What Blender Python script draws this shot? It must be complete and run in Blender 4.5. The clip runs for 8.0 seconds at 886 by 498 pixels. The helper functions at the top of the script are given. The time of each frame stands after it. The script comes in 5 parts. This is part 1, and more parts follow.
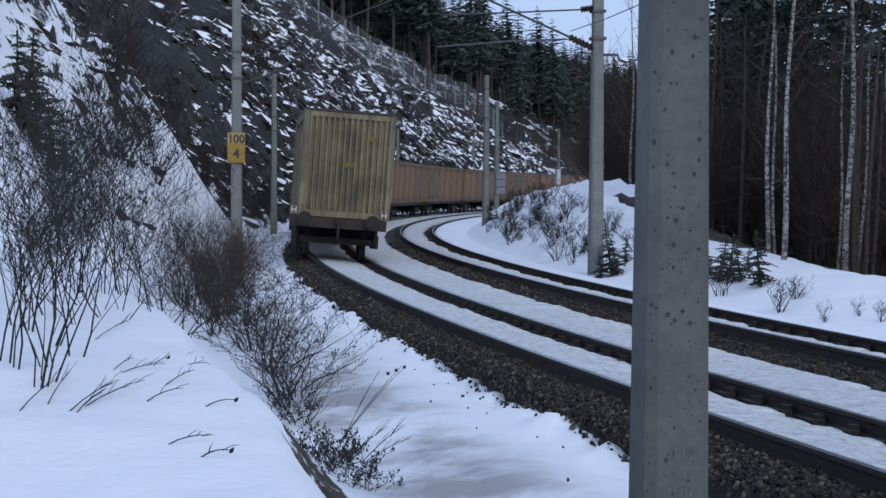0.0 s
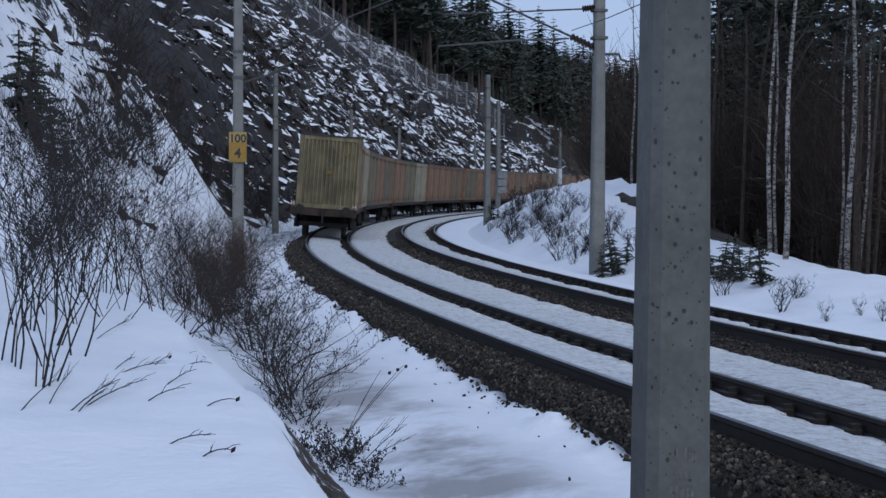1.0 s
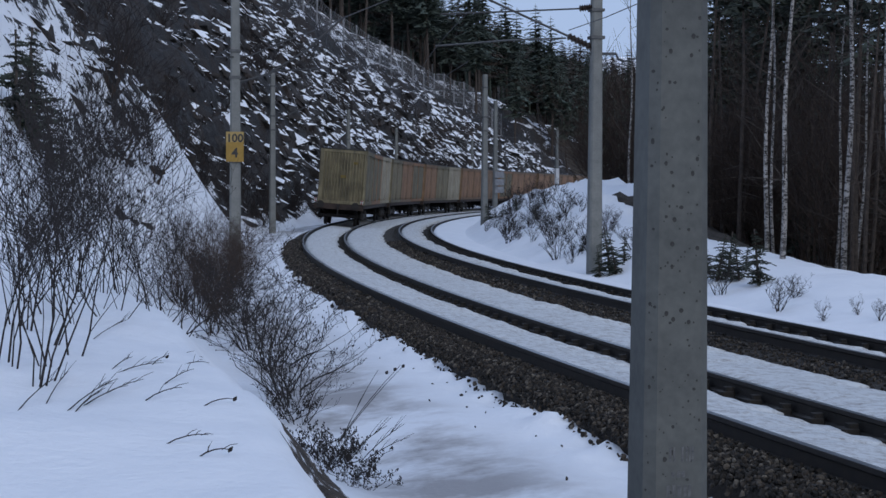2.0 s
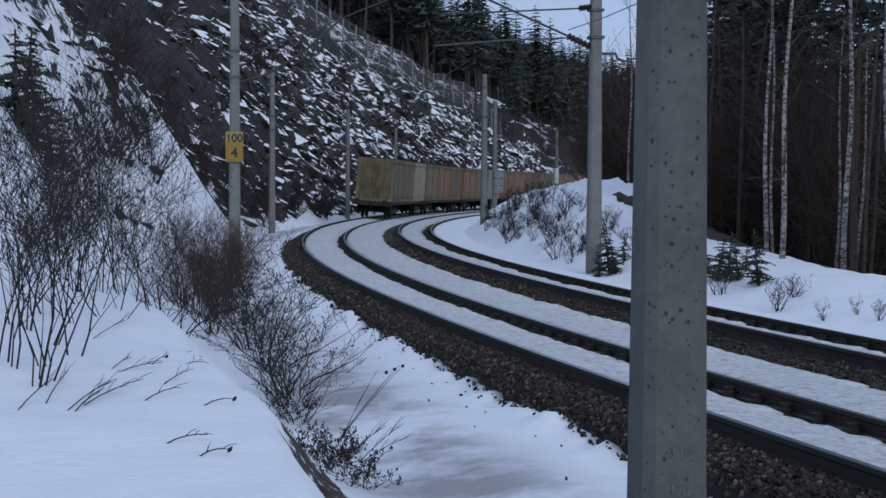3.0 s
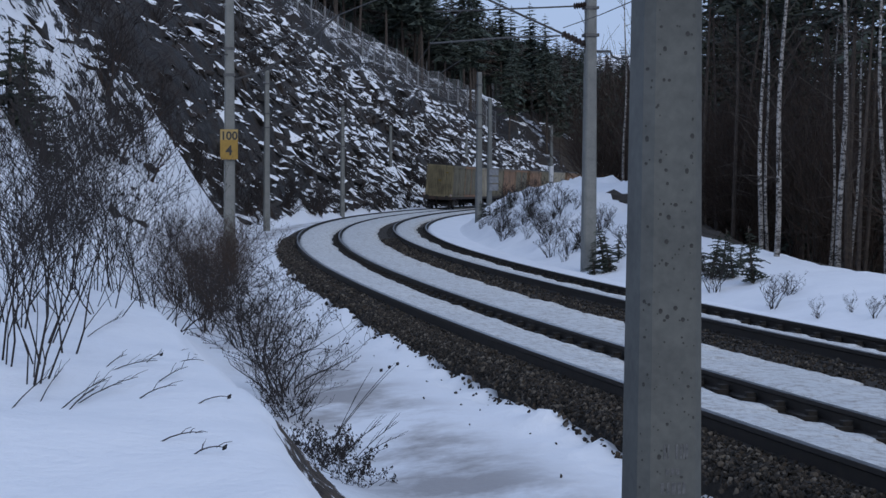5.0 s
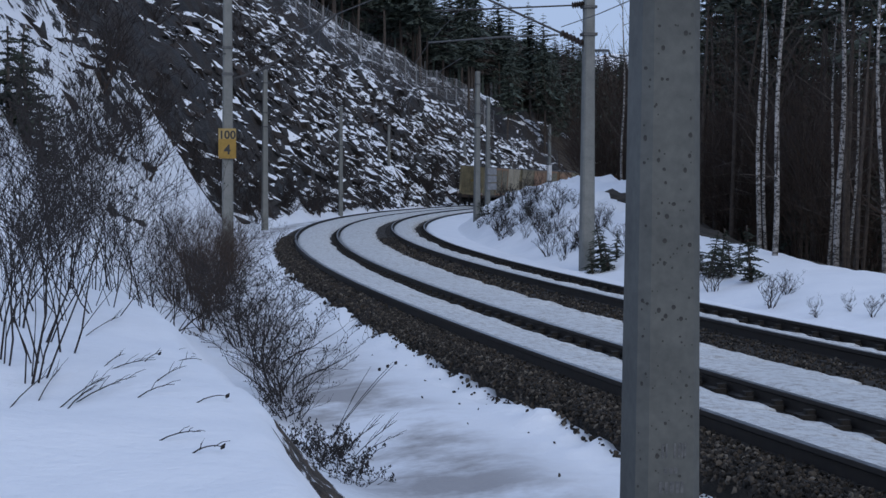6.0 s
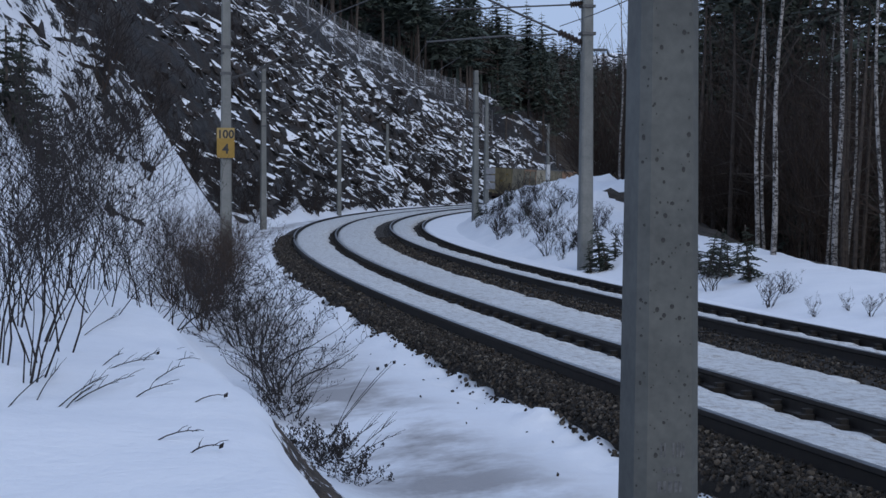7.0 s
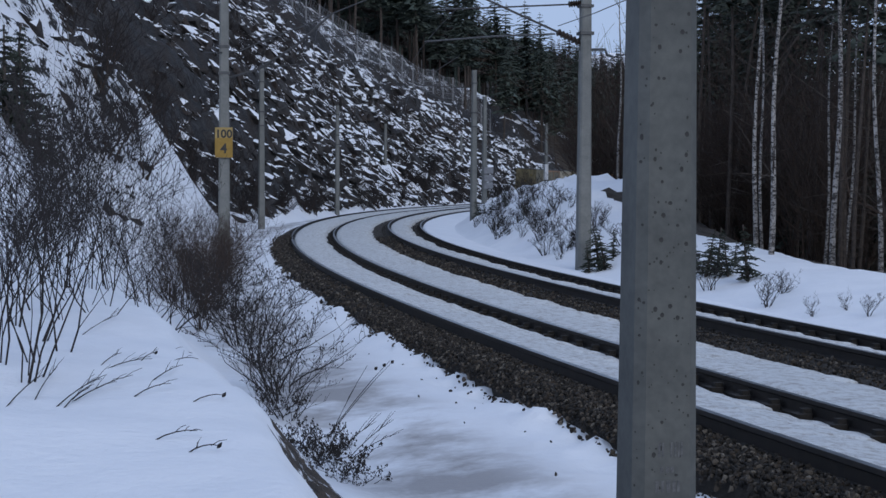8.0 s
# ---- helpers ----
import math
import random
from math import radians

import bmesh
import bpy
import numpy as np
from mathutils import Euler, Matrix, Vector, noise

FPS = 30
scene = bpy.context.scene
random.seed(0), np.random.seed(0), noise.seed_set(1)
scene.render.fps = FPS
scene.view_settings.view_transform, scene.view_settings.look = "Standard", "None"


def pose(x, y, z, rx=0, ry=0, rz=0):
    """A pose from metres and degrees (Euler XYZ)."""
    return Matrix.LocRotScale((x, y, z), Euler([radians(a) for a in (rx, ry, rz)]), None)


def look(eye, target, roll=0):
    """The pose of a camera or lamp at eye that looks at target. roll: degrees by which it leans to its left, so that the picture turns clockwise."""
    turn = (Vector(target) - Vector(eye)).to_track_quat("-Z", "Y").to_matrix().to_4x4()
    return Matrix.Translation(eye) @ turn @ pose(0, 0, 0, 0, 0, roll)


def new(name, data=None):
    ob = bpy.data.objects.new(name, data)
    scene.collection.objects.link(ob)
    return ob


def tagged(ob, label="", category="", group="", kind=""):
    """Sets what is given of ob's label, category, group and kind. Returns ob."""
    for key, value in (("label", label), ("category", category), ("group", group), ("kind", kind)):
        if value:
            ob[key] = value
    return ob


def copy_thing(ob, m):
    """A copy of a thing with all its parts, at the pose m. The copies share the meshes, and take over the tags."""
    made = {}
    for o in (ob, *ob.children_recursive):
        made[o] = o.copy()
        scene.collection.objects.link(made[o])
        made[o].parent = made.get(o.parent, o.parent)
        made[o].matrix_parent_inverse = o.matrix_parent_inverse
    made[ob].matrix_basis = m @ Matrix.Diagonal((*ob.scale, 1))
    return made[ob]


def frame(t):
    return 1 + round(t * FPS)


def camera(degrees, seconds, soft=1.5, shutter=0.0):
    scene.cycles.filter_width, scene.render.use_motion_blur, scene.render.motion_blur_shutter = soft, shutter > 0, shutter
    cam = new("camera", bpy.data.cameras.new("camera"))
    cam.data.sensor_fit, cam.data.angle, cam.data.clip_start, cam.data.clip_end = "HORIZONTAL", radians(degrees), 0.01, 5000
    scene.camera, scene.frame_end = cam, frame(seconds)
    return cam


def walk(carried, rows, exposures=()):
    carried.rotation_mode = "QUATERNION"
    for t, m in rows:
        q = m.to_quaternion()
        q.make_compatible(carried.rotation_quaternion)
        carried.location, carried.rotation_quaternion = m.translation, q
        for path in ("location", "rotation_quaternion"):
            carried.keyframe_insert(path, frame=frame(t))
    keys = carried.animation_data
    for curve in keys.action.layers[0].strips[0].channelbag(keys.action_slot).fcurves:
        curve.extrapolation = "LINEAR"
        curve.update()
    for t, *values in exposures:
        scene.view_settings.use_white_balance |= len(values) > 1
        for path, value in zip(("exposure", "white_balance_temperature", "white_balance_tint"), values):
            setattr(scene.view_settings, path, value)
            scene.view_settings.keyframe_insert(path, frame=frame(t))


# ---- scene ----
cam = camera(31.56, 8.0, soft=1.5)

EYE = 1.852
PITCH, ROLL = 2.296, 0.325


def aim(yaw, down, lean):
    return pose(0, 0, EYE, 90 - PITCH - down, -(ROLL + lean), yaw)


walk(cam, [
    (0.0, aim(0.445, -0.186, 0.02)), (0.5, aim(0.672, -0.173, 0.015)), (1.0, aim(0.498, -0.164, 0.01)),
    (1.5, aim(0.409, -0.155, 0.0)), (3.0, aim(0.378, -0.147, -0.01)), (3.5, aim(0.321, -0.124, -0.01)),
    (4.0, aim(0.271, -0.101, -0.01)), (4.5, aim(0.226, -0.084, -0.01)), (6.0, aim(0.124, -0.036, -0.01)),
    (6.5, aim(0.091, -0.025, -0.01)), (7.0, aim(0.067, -0.012, -0.01)), (7.5, aim(0.036, -0.003, -0.005)),
    (8.0, aim(0, 0, 0))], exposures=[(0.0, 0.06), (0.5, -0.12), (1.0, -0.18), (1.5, -0.25), (8.0, -0.25)])

# ---- light: an overcast winter afternoon ----
world = bpy.data.worlds.new("overcast_sky")
scene.world = world
world.use_nodes = True
wn, wl = world.node_tree.nodes, world.node_tree.links
sky = wn.new("ShaderNodeTexSky")
sky.sky_type, sky.sun_disc = "NISHITA", False
sky.sun_elevation, sky.sun_rotation = radians(22), radians(150)
sky.air_density, sky.dust_density = 1.0, 3.0
cloud = wn.new("ShaderNodeMix")
cloud.data_type = "RGBA"
cloud.inputs[0].default_value = 0.85
cloud.inputs[7].default_value = (3.7, 4.9, 7.55, 1)
wl.new(sky.outputs[0], cloud.inputs[6])
wl.new(cloud.outputs[2], wn["Background"].inputs[0])
wn["Background"].inputs[1].default_value = 0.128
sun = new("sun", bpy.data.lights.new("sun", "SUN"))
sun.data.energy, sun.data.angle, sun.data.color = 1.0, radians(30), (0.92, 0.96, 1.0)
sun.matrix_world = look((35, -50, 55), (0, 40, 0))

# ---- materials ----


class Nodes:
    """A short way to write node materials."""

    def __init__(self, name):
        self.mat = bpy.data.materials.new(name)
        self.mat.use_nodes = True
        self.tree = self.mat.node_tree
        self.bsdf = self.tree.nodes["Principled BSDF"]

    def add(self, kind, **values):
        node = self.tree.nodes.new("ShaderNode" + kind)
        for key, value in values.items():
            node.inputs[key].default_value = value
        return node

    def link(self, a, b):
        self.tree.links.new(a, b)

    def coords(self, kind="Object", scale=(1, 1, 1), turn=0.0):
        tc, mp = self.add("TexCoord"), self.add("Mapping")
        mp.inputs["Scale"].default_value = scale
        mp.inputs["Rotation"].default_value = (0, 0, turn)
        self.link(tc.outputs[kind], mp.inputs[0])
        return mp.outputs[0]

    def noise(self, scale, detail=4.0, vector=None, rough=0.6):
        node = self.add("TexNoise", Scale=scale, Detail=detail, Roughness=rough)
        if vector is not None:
            self.link(vector, node.inputs["Vector"])
        return node.outputs["Fac"]

    def ramp(self, fac, *stops):
        node = self.add("ValToRGB")
        el = node.color_ramp.elements
        while len(el) < len(stops):
            el.new(0.5)
        for e, (at, c) in zip(el, stops):
            e.position = at
            e.color = (*c, 1) if len(c) == 3 else (c[0], c[0], c[0], 1)
        self.link(fac, node.inputs[0])
        return node.outputs[0]

    def mix(self, fac, a, b, mode="MIX"):
        node = self.add("Mix")
        node.data_type, node.blend_type = "RGBA", mode
        for value, socket in ((fac, node.inputs[0]), (a, node.inputs[6]), (b, node.inputs[7])):
            if isinstance(value, (int, float)):
                socket.default_value = value
            elif isinstance(value, tuple):
                socket.default_value = (*value, 1)
            else:
                self.link(value, socket)
        return node.outputs[2]

    def math(self, op, a, b=0.0):
        node = self.add("Math")
        node.operation = op
        for value, socket in ((a, node.inputs[0]), (b, node.inputs[1])):
            if isinstance(value, (int, float)):
                socket.default_value = value
            else:
                self.link(value, socket)
        return node.outputs[0]

    def finish(self, colour, rough=0.8, bump=None, strength=0.3, distance=0.02, metal=0.0):
        if isinstance(colour, tuple):
            self.bsdf.inputs["Base Color"].default_value = (*colour, 1)
        else:
            self.link(colour, self.bsdf.inputs["Base Color"])
        if isinstance(rough, (int, float)):
            self.bsdf.inputs["Roughness"].default_value = rough
        else:
            self.link(rough, self.bsdf.inputs["Roughness"])
        self.bsdf.inputs["Metallic"].default_value = metal
        if bump is not None:
            node = self.add("Bump", Strength=strength, Distance=distance)
            self.link(bump, node.inputs["Height"])
            self.link(node.outputs[0], self.bsdf.inputs["Normal"])
        return self.mat


def simple(name, a, b, scale=6.0, rough=0.8, strength=0.25, distance=0.01, metal=0.0, per_object=0.0):
    """Two shades mixed by coarse and fine noise."""
    n = Nodes(name)
    v = n.coords()
    coarse, fine = n.noise(scale, 4, v), n.noise(scale * 9, 5, v)
    fac = n.math("ADD", n.math("MULTIPLY", coarse, 0.65), n.math("MULTIPLY", fine, 0.35))
    col = n.ramp(fac, (0.36, a), (0.62, b))
    if per_object:
        info = n.add("ObjectInfo")
        col = n.mix(per_object, col, n.ramp(info.outputs["Random"], (0.0, (0.35, 0.35, 0.35)), (1.0, (1.0, 1.0, 1.0))), "MULTIPLY")
    return n.finish(col, rough, fine, strength, distance, metal)


def snow_material(name, dirt=0.0, clean=1.0, warm=1.0):
    n = Nodes(name)
    v = n.coords()
    fine, mid, big = n.noise(14, 5, v), n.noise(1.6, 4, v), n.noise(0.25, 3, v)
    col = n.ramp(n.math("ADD", n.math("MULTIPLY", mid, 0.6), n.math("MULTIPLY", big, 0.4)), (0.3, (0.74 * clean, 0.76 * clean, 0.80 * clean * warm)), (0.7, (0.84 * clean, 0.85 * clean, 0.88 * clean * warm)))
    if dirt:
        col = n.mix(n.ramp(n.noise(9, 8, v, 0.78), (0.47, (0.0,)), (0.66, (dirt,))), col, (0.24, 0.205, 0.18))
    else:
        # a trodden, icy path along the line
        uv = n.add("SeparateXYZ")
        n.link(n.coords("UV"), uv.inputs[0])
        band = n.add("MapRange")
        band.interpolation_type = "SMOOTHSTEP"
        n.link(n.math("ABSOLUTE", n.math("SUBTRACT", uv.outputs[1], 2.1)), band.inputs[0])
        band.inputs[1].default_value, band.inputs[2].default_value, band.inputs[3].default_value, band.inputs[4].default_value = 0.2, 1.2, 1.0, 0.0
        icy = n.math("MULTIPLY", band.outputs[0], n.ramp(n.noise(0.8, 5, v, 0.65), (0.38, (0.0,)), (0.58, (1.0,))))
        col = n.mix(n.math("MULTIPLY", icy, 0.95), col, (0.32, 0.305, 0.305))
    height = n.math("ADD", n.math("MULTIPLY", fine, 0.35), mid)
    return n.finish(col, 0.75, height, 0.6, 0.06)


def hillside_material(name, bare, steep):
    """Rock, dead grass and snow lying in slanting streaks."""
    n = Nodes(name)
    uv = n.coords("UV", (1, 1, 1), radians(5.5))
    streak = n.add("Mapping")
    streak.inputs["Scale"].default_value = (0.42, 1.35, 1)
    n.link(uv, streak.inputs[0])
    v = n.coords()
    s1, s2, s3 = n.noise(1.5, 6, streak.outputs[0], 0.62), n.noise(0.09, 3, v), n.noise(3.4, 6, v, 0.65)
    rock = n.ramp(n.noise(1.2, 6, v, 0.7), (0.32, (0.006, 0.006, 0.007)), (0.5, (0.022, 0.021, 0.022)), (0.72, (0.075, 0.072, 0.072)))
    grass = n.ramp(n.noise(9, 4, v), (0.3, (0.014, 0.01, 0.008)), (0.7, (0.045, 0.03, 0.022)))
    ground_col = n.mix(n.ramp(n.noise(0.35, 4, v), (0.46, (0.0,)), (0.58, (1.0,))), rock, grass)
    geo = n.add("NewGeometry")
    sep = n.add("SeparateXYZ")
    n.link(geo.outputs["Normal"], sep.inputs[0])
    lie = n.math("ADD", n.math("MULTIPLY", s1, 1.0), n.math("MULTIPLY", s3, 0.7))
    lie = n.math("ADD", lie, n.math("MULTIPLY", sep.outputs[2], 0.42))
    lie = n.math("ADD", lie, n.math("MULTIPLY", s2, 0.5))
    # the steeper rock near the spur holds little snow
    along = n.add("SeparateXYZ")
    n.link(n.coords("UV"), along.inputs[0])
    hold = n.add("MapRange")
    n.link(along.outputs[0], hold.inputs[0])
    hold.inputs[1].default_value, hold.inputs[2].default_value, hold.inputs[3].default_value, hold.inputs[4].default_value = 85, 145, steep, 0.0
    lie = n.math("SUBTRACT", lie, hold.outputs[0])
    cover = n.ramp(n.math("MULTIPLY", lie, 0.5), (bare, (0.0,)), (bare + 0.007, (1.0,)))
    col = n.mix(cover, ground_col, (0.86, 0.87, 0.9))
    crags = n.math("MULTIPLY", n.noise(3.5, 8, v, 0.78), n.math("SUBTRACT", 1.0, n.math("MULTIPLY", cover, 0.8)))
    height = n.math("ADD", crags, n.math("MULTIPLY", cover, 0.5))
    return n.finish(col, 0.85, height, 1.0, 0.4)


SNOW = snow_material("snow")
TRACK_SNOW = snow_material("dirty_track_snow", 0.9, 0.72, 0.96)
HILL = hillside_material("rock_and_snow", 0.71, 0.36)
HILL_SNOWY = hillside_material("snow_with_rock_patches", 0.612, 0.0)
FLOOR = simple("forest_floor", (0.02, 0.016, 0.012), (0.06, 0.045, 0.032), 2.0, 0.95, 0.8, 0.05)


def soil_material():
    """Crumbling bank soil with snow lodged in it."""
    n = Nodes("bare_bank_soil")
    v = n.coords()
    earth = n.ramp(n.noise(7, 8, v, 0.75), (0.36, (0.008, 0.006, 0.005)), (0.62, (0.075, 0.052, 0.036)))
    lodged = n.ramp(n.noise(4.5, 7, v, 0.7), (0.545, (0.0,)), (0.585, (1.0,)))
    return n.finish(n.mix(lodged, earth, (0.78, 0.8, 0.84)), 0.9, n.noise(14, 8, v, 0.75), 0.8, 0.025)


SOIL = soil_material()
BALLAST = simple("ballast_bed", (0.018, 0.015, 0.012), (0.055, 0.045, 0.036), 7.0, 0.95, 1.0, 0.06)


def stone_material():
    """Crushed stone, each piece its own shade."""
    n = Nodes("ballast_stone")
    geo, info = n.add("NewGeometry"), n.add("ObjectInfo")
    pick = n.math("FRACT", n.math("ADD", geo.outputs["Random Per Island"], info.outputs["Random"]))
    shade = n.ramp(pick, (0.0, (0.006, 0.005, 0.004)), (0.5, (0.023, 0.0175, 0.0125)), (0.85, (0.062, 0.047, 0.034)), (1.0, (0.15, 0.13, 0.105)))
    grain = n.noise(45, 5, n.coords())
    return n.finish(n.mix(0.6, shade, n.ramp(grain, (0.3, (0.45, 0.45, 0.45)), (0.7, (1.0, 1.0, 1.0))), "MULTIPLY"), 0.9, grain, 0.5, 0.01)


STONE = stone_material()
RAIL = simple("rusty_rail_steel", (0.007, 0.006, 0.0055), (0.02, 0.015, 0.012), 8.0, 0.75, 0.3, 0.003, 0.0)
RAILTOP = simple("worn_rail_head", (0.16, 0.16, 0.17), (0.30, 0.30, 0.31), 3.0, 0.3, 0.05, 0.001, 1.0)
SLEEPER = simple("tarred_sleeper_wood", (0.009, 0.0075, 0.0065), (0.03, 0.025, 0.021), 6.0, 0.9, 0.6, 0.01)
OLD_CONCRETE = simple("weathered_mast_concrete", (0.062, 0.065, 0.062), (0.105, 0.108, 0.10), 2.0, 0.88, 0.25, 0.004)
CONCRETE = simple("mast_concrete", (0.125, 0.13, 0.125), (0.19, 0.195, 0.185), 2.2, 0.85, 0.25, 0.004)
STEEL = simple("galvanised_steel", (0.05, 0.052, 0.055), (0.10, 0.105, 0.11), 9.0, 0.55, 0.2, 0.003, 0.4)
FENCE = simple("galvanised_fence", (0.16, 0.165, 0.175), (0.26, 0.265, 0.28), 5.0, 0.6)
WIRE = simple("dark_wire", (0.03, 0.03, 0.032), (0.05, 0.05, 0.052), 20.0, 0.6)
INSULATOR = simple("brown_glazed_insulator", (0.02, 0.015, 0.013), (0.04, 0.028, 0.022), 8.0, 0.3)
PIT = simple("dark_pitting", (0.02, 0.02, 0.02), (0.05, 0.048, 0.045), 30.0, 0.95)
SIGN = simple("weathered_yellow_paint", (0.21, 0.125, 0.014), (0.30, 0.18, 0.03), 7.0, 0.6, 0.1, 0.002)
SIGNTOP = simple("faded_sign_band", (0.26, 0.175, 0.05), (0.35, 0.25, 0.09), 7.0, 0.6, 0.1, 0.002)
BLACK = simple("black_paint", (0.012, 0.012, 0.012), (0.03, 0.03, 0.03), 9.0, 0.6)
BARK = simple("conifer_bark", (0.028, 0.023, 0.02), (0.085, 0.067, 0.056), 5.0, 0.95, 0.9, 0.02)
TWIG = simple("bare_twig_bark", (0.008, 0.0065, 0.0065), (0.026, 0.02, 0.019), 8.0, 0.9)
BROWNLEAF = simple("withered_brown_twigs", (0.018, 0.012, 0.009), (0.05, 0.032, 0.023), 8.0, 0.9)
NEEDLE = simple("spruce_needles", (0.022, 0.03, 0.022), (0.055, 0.068, 0.048), 3.0, 0.85, 0.3, 0.01, 0.0, 0.5)
# pine needles with the haze of distance mixed in: paler, bluer base colour
HAZENEEDLE = simple("hazed_pine_needles", (0.035, 0.05, 0.042), (0.075, 0.095, 0.075), 0.3, 0.9)


def birch_material():
    n = Nodes("birch_bark")
    v = n.coords("Object", (1, 1, 0.35))
    marks = n.ramp(n.noise(7, 5, n.coords("Object", (1.3, 1.3, 2.4)), 0.75), (0.45, (0.0,)), (0.53, (1.0,)))
    base = n.ramp(n.noise(3, 4, v), (0.3, (0.16, 0.148, 0.138)), (0.7, (0.46, 0.44, 0.42)))
    return n.finish(n.mix(marks, (0.03, 0.026, 0.024), base), 0.8, marks, 0.4, 0.01)


BIRCH = birch_material()

# ---- small building kit ----


class Geo:
    """Collects faces for one mesh."""

    def __init__(self):
        self.v, self.f, self.mi = [], [], []

    def faces(self, verts, faces, mi=0):
        n = len(self.v)
        self.v.extend([tuple(p) for p in verts])
        self.f.extend([tuple(i + n for i in q) for q in faces])
        self.mi.extend([mi] * len(faces))
        return self

    def box(self, lo, hi, m=None, mi=0, chamfer=0.0):
        x0, y0, z0 = lo
        x1, y1, z1 = hi
        c = chamfer
        if c:
            vs = [(x0 + c, y0, z0), (x1 - c, y0, z0), (x1, y0 + c, z0), (x1, y1 - c, z0), (x1 - c, y1, z0), (x0 + c, y1, z0), (x0, y1 - c, z0), (x0, y0 + c, z0)]
            vs += [(x, y, z1) for x, y, _ in vs]
            fs = [(7, 6, 5, 4, 3, 2, 1, 0), (8, 9, 10, 11, 12, 13, 14, 15)] + [(i, (i + 1) % 8, (i + 1) % 8 + 8, i + 8) for i in range(8)]
        else:
            vs = [(x0, y0, z0), (x1, y0, z0), (x1, y1, z0), (x0, y1, z0), (x0, y0, z1), (x1, y0, z1), (x1, y1, z1), (x0, y1, z1)]
            fs = [(3, 2, 1, 0), (4, 5, 6, 7), (0, 1, 5, 4), (1, 2, 6, 5), (2, 3, 7, 6), (3, 0, 4, 7)]
        if m is not None:
            vs = [m @ Vector(p) for p in vs]
        return self.faces(vs, fs, mi)

    def tube(self, pts, radii, sides=6, mi=0, cap=True):
        pts = [Vector(p) for p in pts]
        if isinstance(radii, (int, float)):
            radii = [radii] * len(pts)
        vs, fs = [], []
        for i, p in enumerate(pts):
            d = (pts[min(i + 1, len(pts) - 1)] - pts[max(i - 1, 0)]).normalized()
            a = d.cross(Vector((0, 0, 1)) if abs(d.z) < 0.9 else Vector((1, 0, 0))).normalized()
            b = d.cross(a)
            for k in range(sides):
                t = 2 * math.pi * k / sides
                vs.append(p + (a * math.cos(t) + b * math.sin(t)) * radii[i])
        for i in range(len(pts) - 1):
            for k in range(sides):
                k2 = (k + 1) % sides
                fs.append((i * sides + k, i * sides + k2, (i + 1) * sides + k2, (i + 1) * sides + k))
        if cap:
            fs.append(tuple(range(sides - 1, -1, -1)))
            fs.append(tuple((len(pts) - 1) * sides + k for k in range(sides)))
        return self.faces(vs, fs, mi)

    def mesh(self, name, *mats, smooth=False):
        me = bpy.data.meshes.new(name)
        me.from_pydata(self.v, [], self.f)
        for m in mats:
            me.materials.append(m)
        if len(mats) > 1:
            me.polygons.foreach_set("material_index", self.mi)
        if smooth:
            me.polygons.foreach_set("use_smooth", [True] * len(self.f))
        me.update()
        return me


def thing(name, mesh, m, label, category, group="", kind=""):
    ob = new(name, mesh)
    ob.matrix_basis = m
    return tagged(ob, label, category, group, kind)


def part(name, mesh, parent, label="", m=None):
    ob = new(name, mesh)
    ob.parent = parent
    if m is not None:
        ob.matrix_basis = m
    return tagged(ob, label) if label else ob


TABLE = np.random.RandomState(5).rand(256, 256)


def value_noise(x, y):
    xi, yi = np.floor(x).astype(int), np.floor(y).astype(int)
    u, v = x - xi, y - yi
    u, v = u * u * (3 - 2 * u), v * v * (3 - 2 * v)
    g = lambda a, b: TABLE[a & 255, b & 255]
    return (g(xi, yi) * (1 - u) + g(xi + 1, yi) * u) * (1 - v) + (g(xi, yi + 1) * (1 - u) + g(xi + 1, yi + 1) * u) * v


def fbm(x, y, octaves=4):
    total, amp, norm = 0, 1.0, 0
    for i in range(octaves):
        total = total + amp * value_noise(x * 2 ** i + 17.3 * i, y * 2 ** i + 5.1 * i)
        norm += amp
        amp *= 0.5
    return total / norm


# ---- the line of the railway: a long right-hand curve ----
STEP = 0.5
LINE_S = np.arange(-80, 420, STEP)
bend = np.interp(LINE_S, [-80, 0, 130, 190, 420], [-0.00425, -0.00425, -0.0029, -0.0020, -0.0020])
heading = np.cumsum(bend) * STEP
heading += 1.8862 - np.interp(0, LINE_S, heading)
LINE_X, LINE_Y = np.cumsum(np.cos(heading)) * STEP, np.cumsum(np.sin(heading)) * STEP
LINE_X += 6.0 - np.interp(0, LINE_S, LINE_X)
LINE_Y += -1.14 - np.interp(0, LINE_S, LINE_Y)


def line(s, o=0.0):
    """Plan position at s metres along the outer rail and o metres outside it, and the heading."""
    h = np.interp(s, LINE_S, heading)
    return np.interp(s, LINE_S, LINE_X) - o * np.sin(h), np.interp(s, LINE_S, LINE_Y) + o * np.cos(h), h


def smooth(a, b, x):
    t = np.clip((x - a) / (b - a), 0, 1)
    return t * t * (3 - 2 * t)


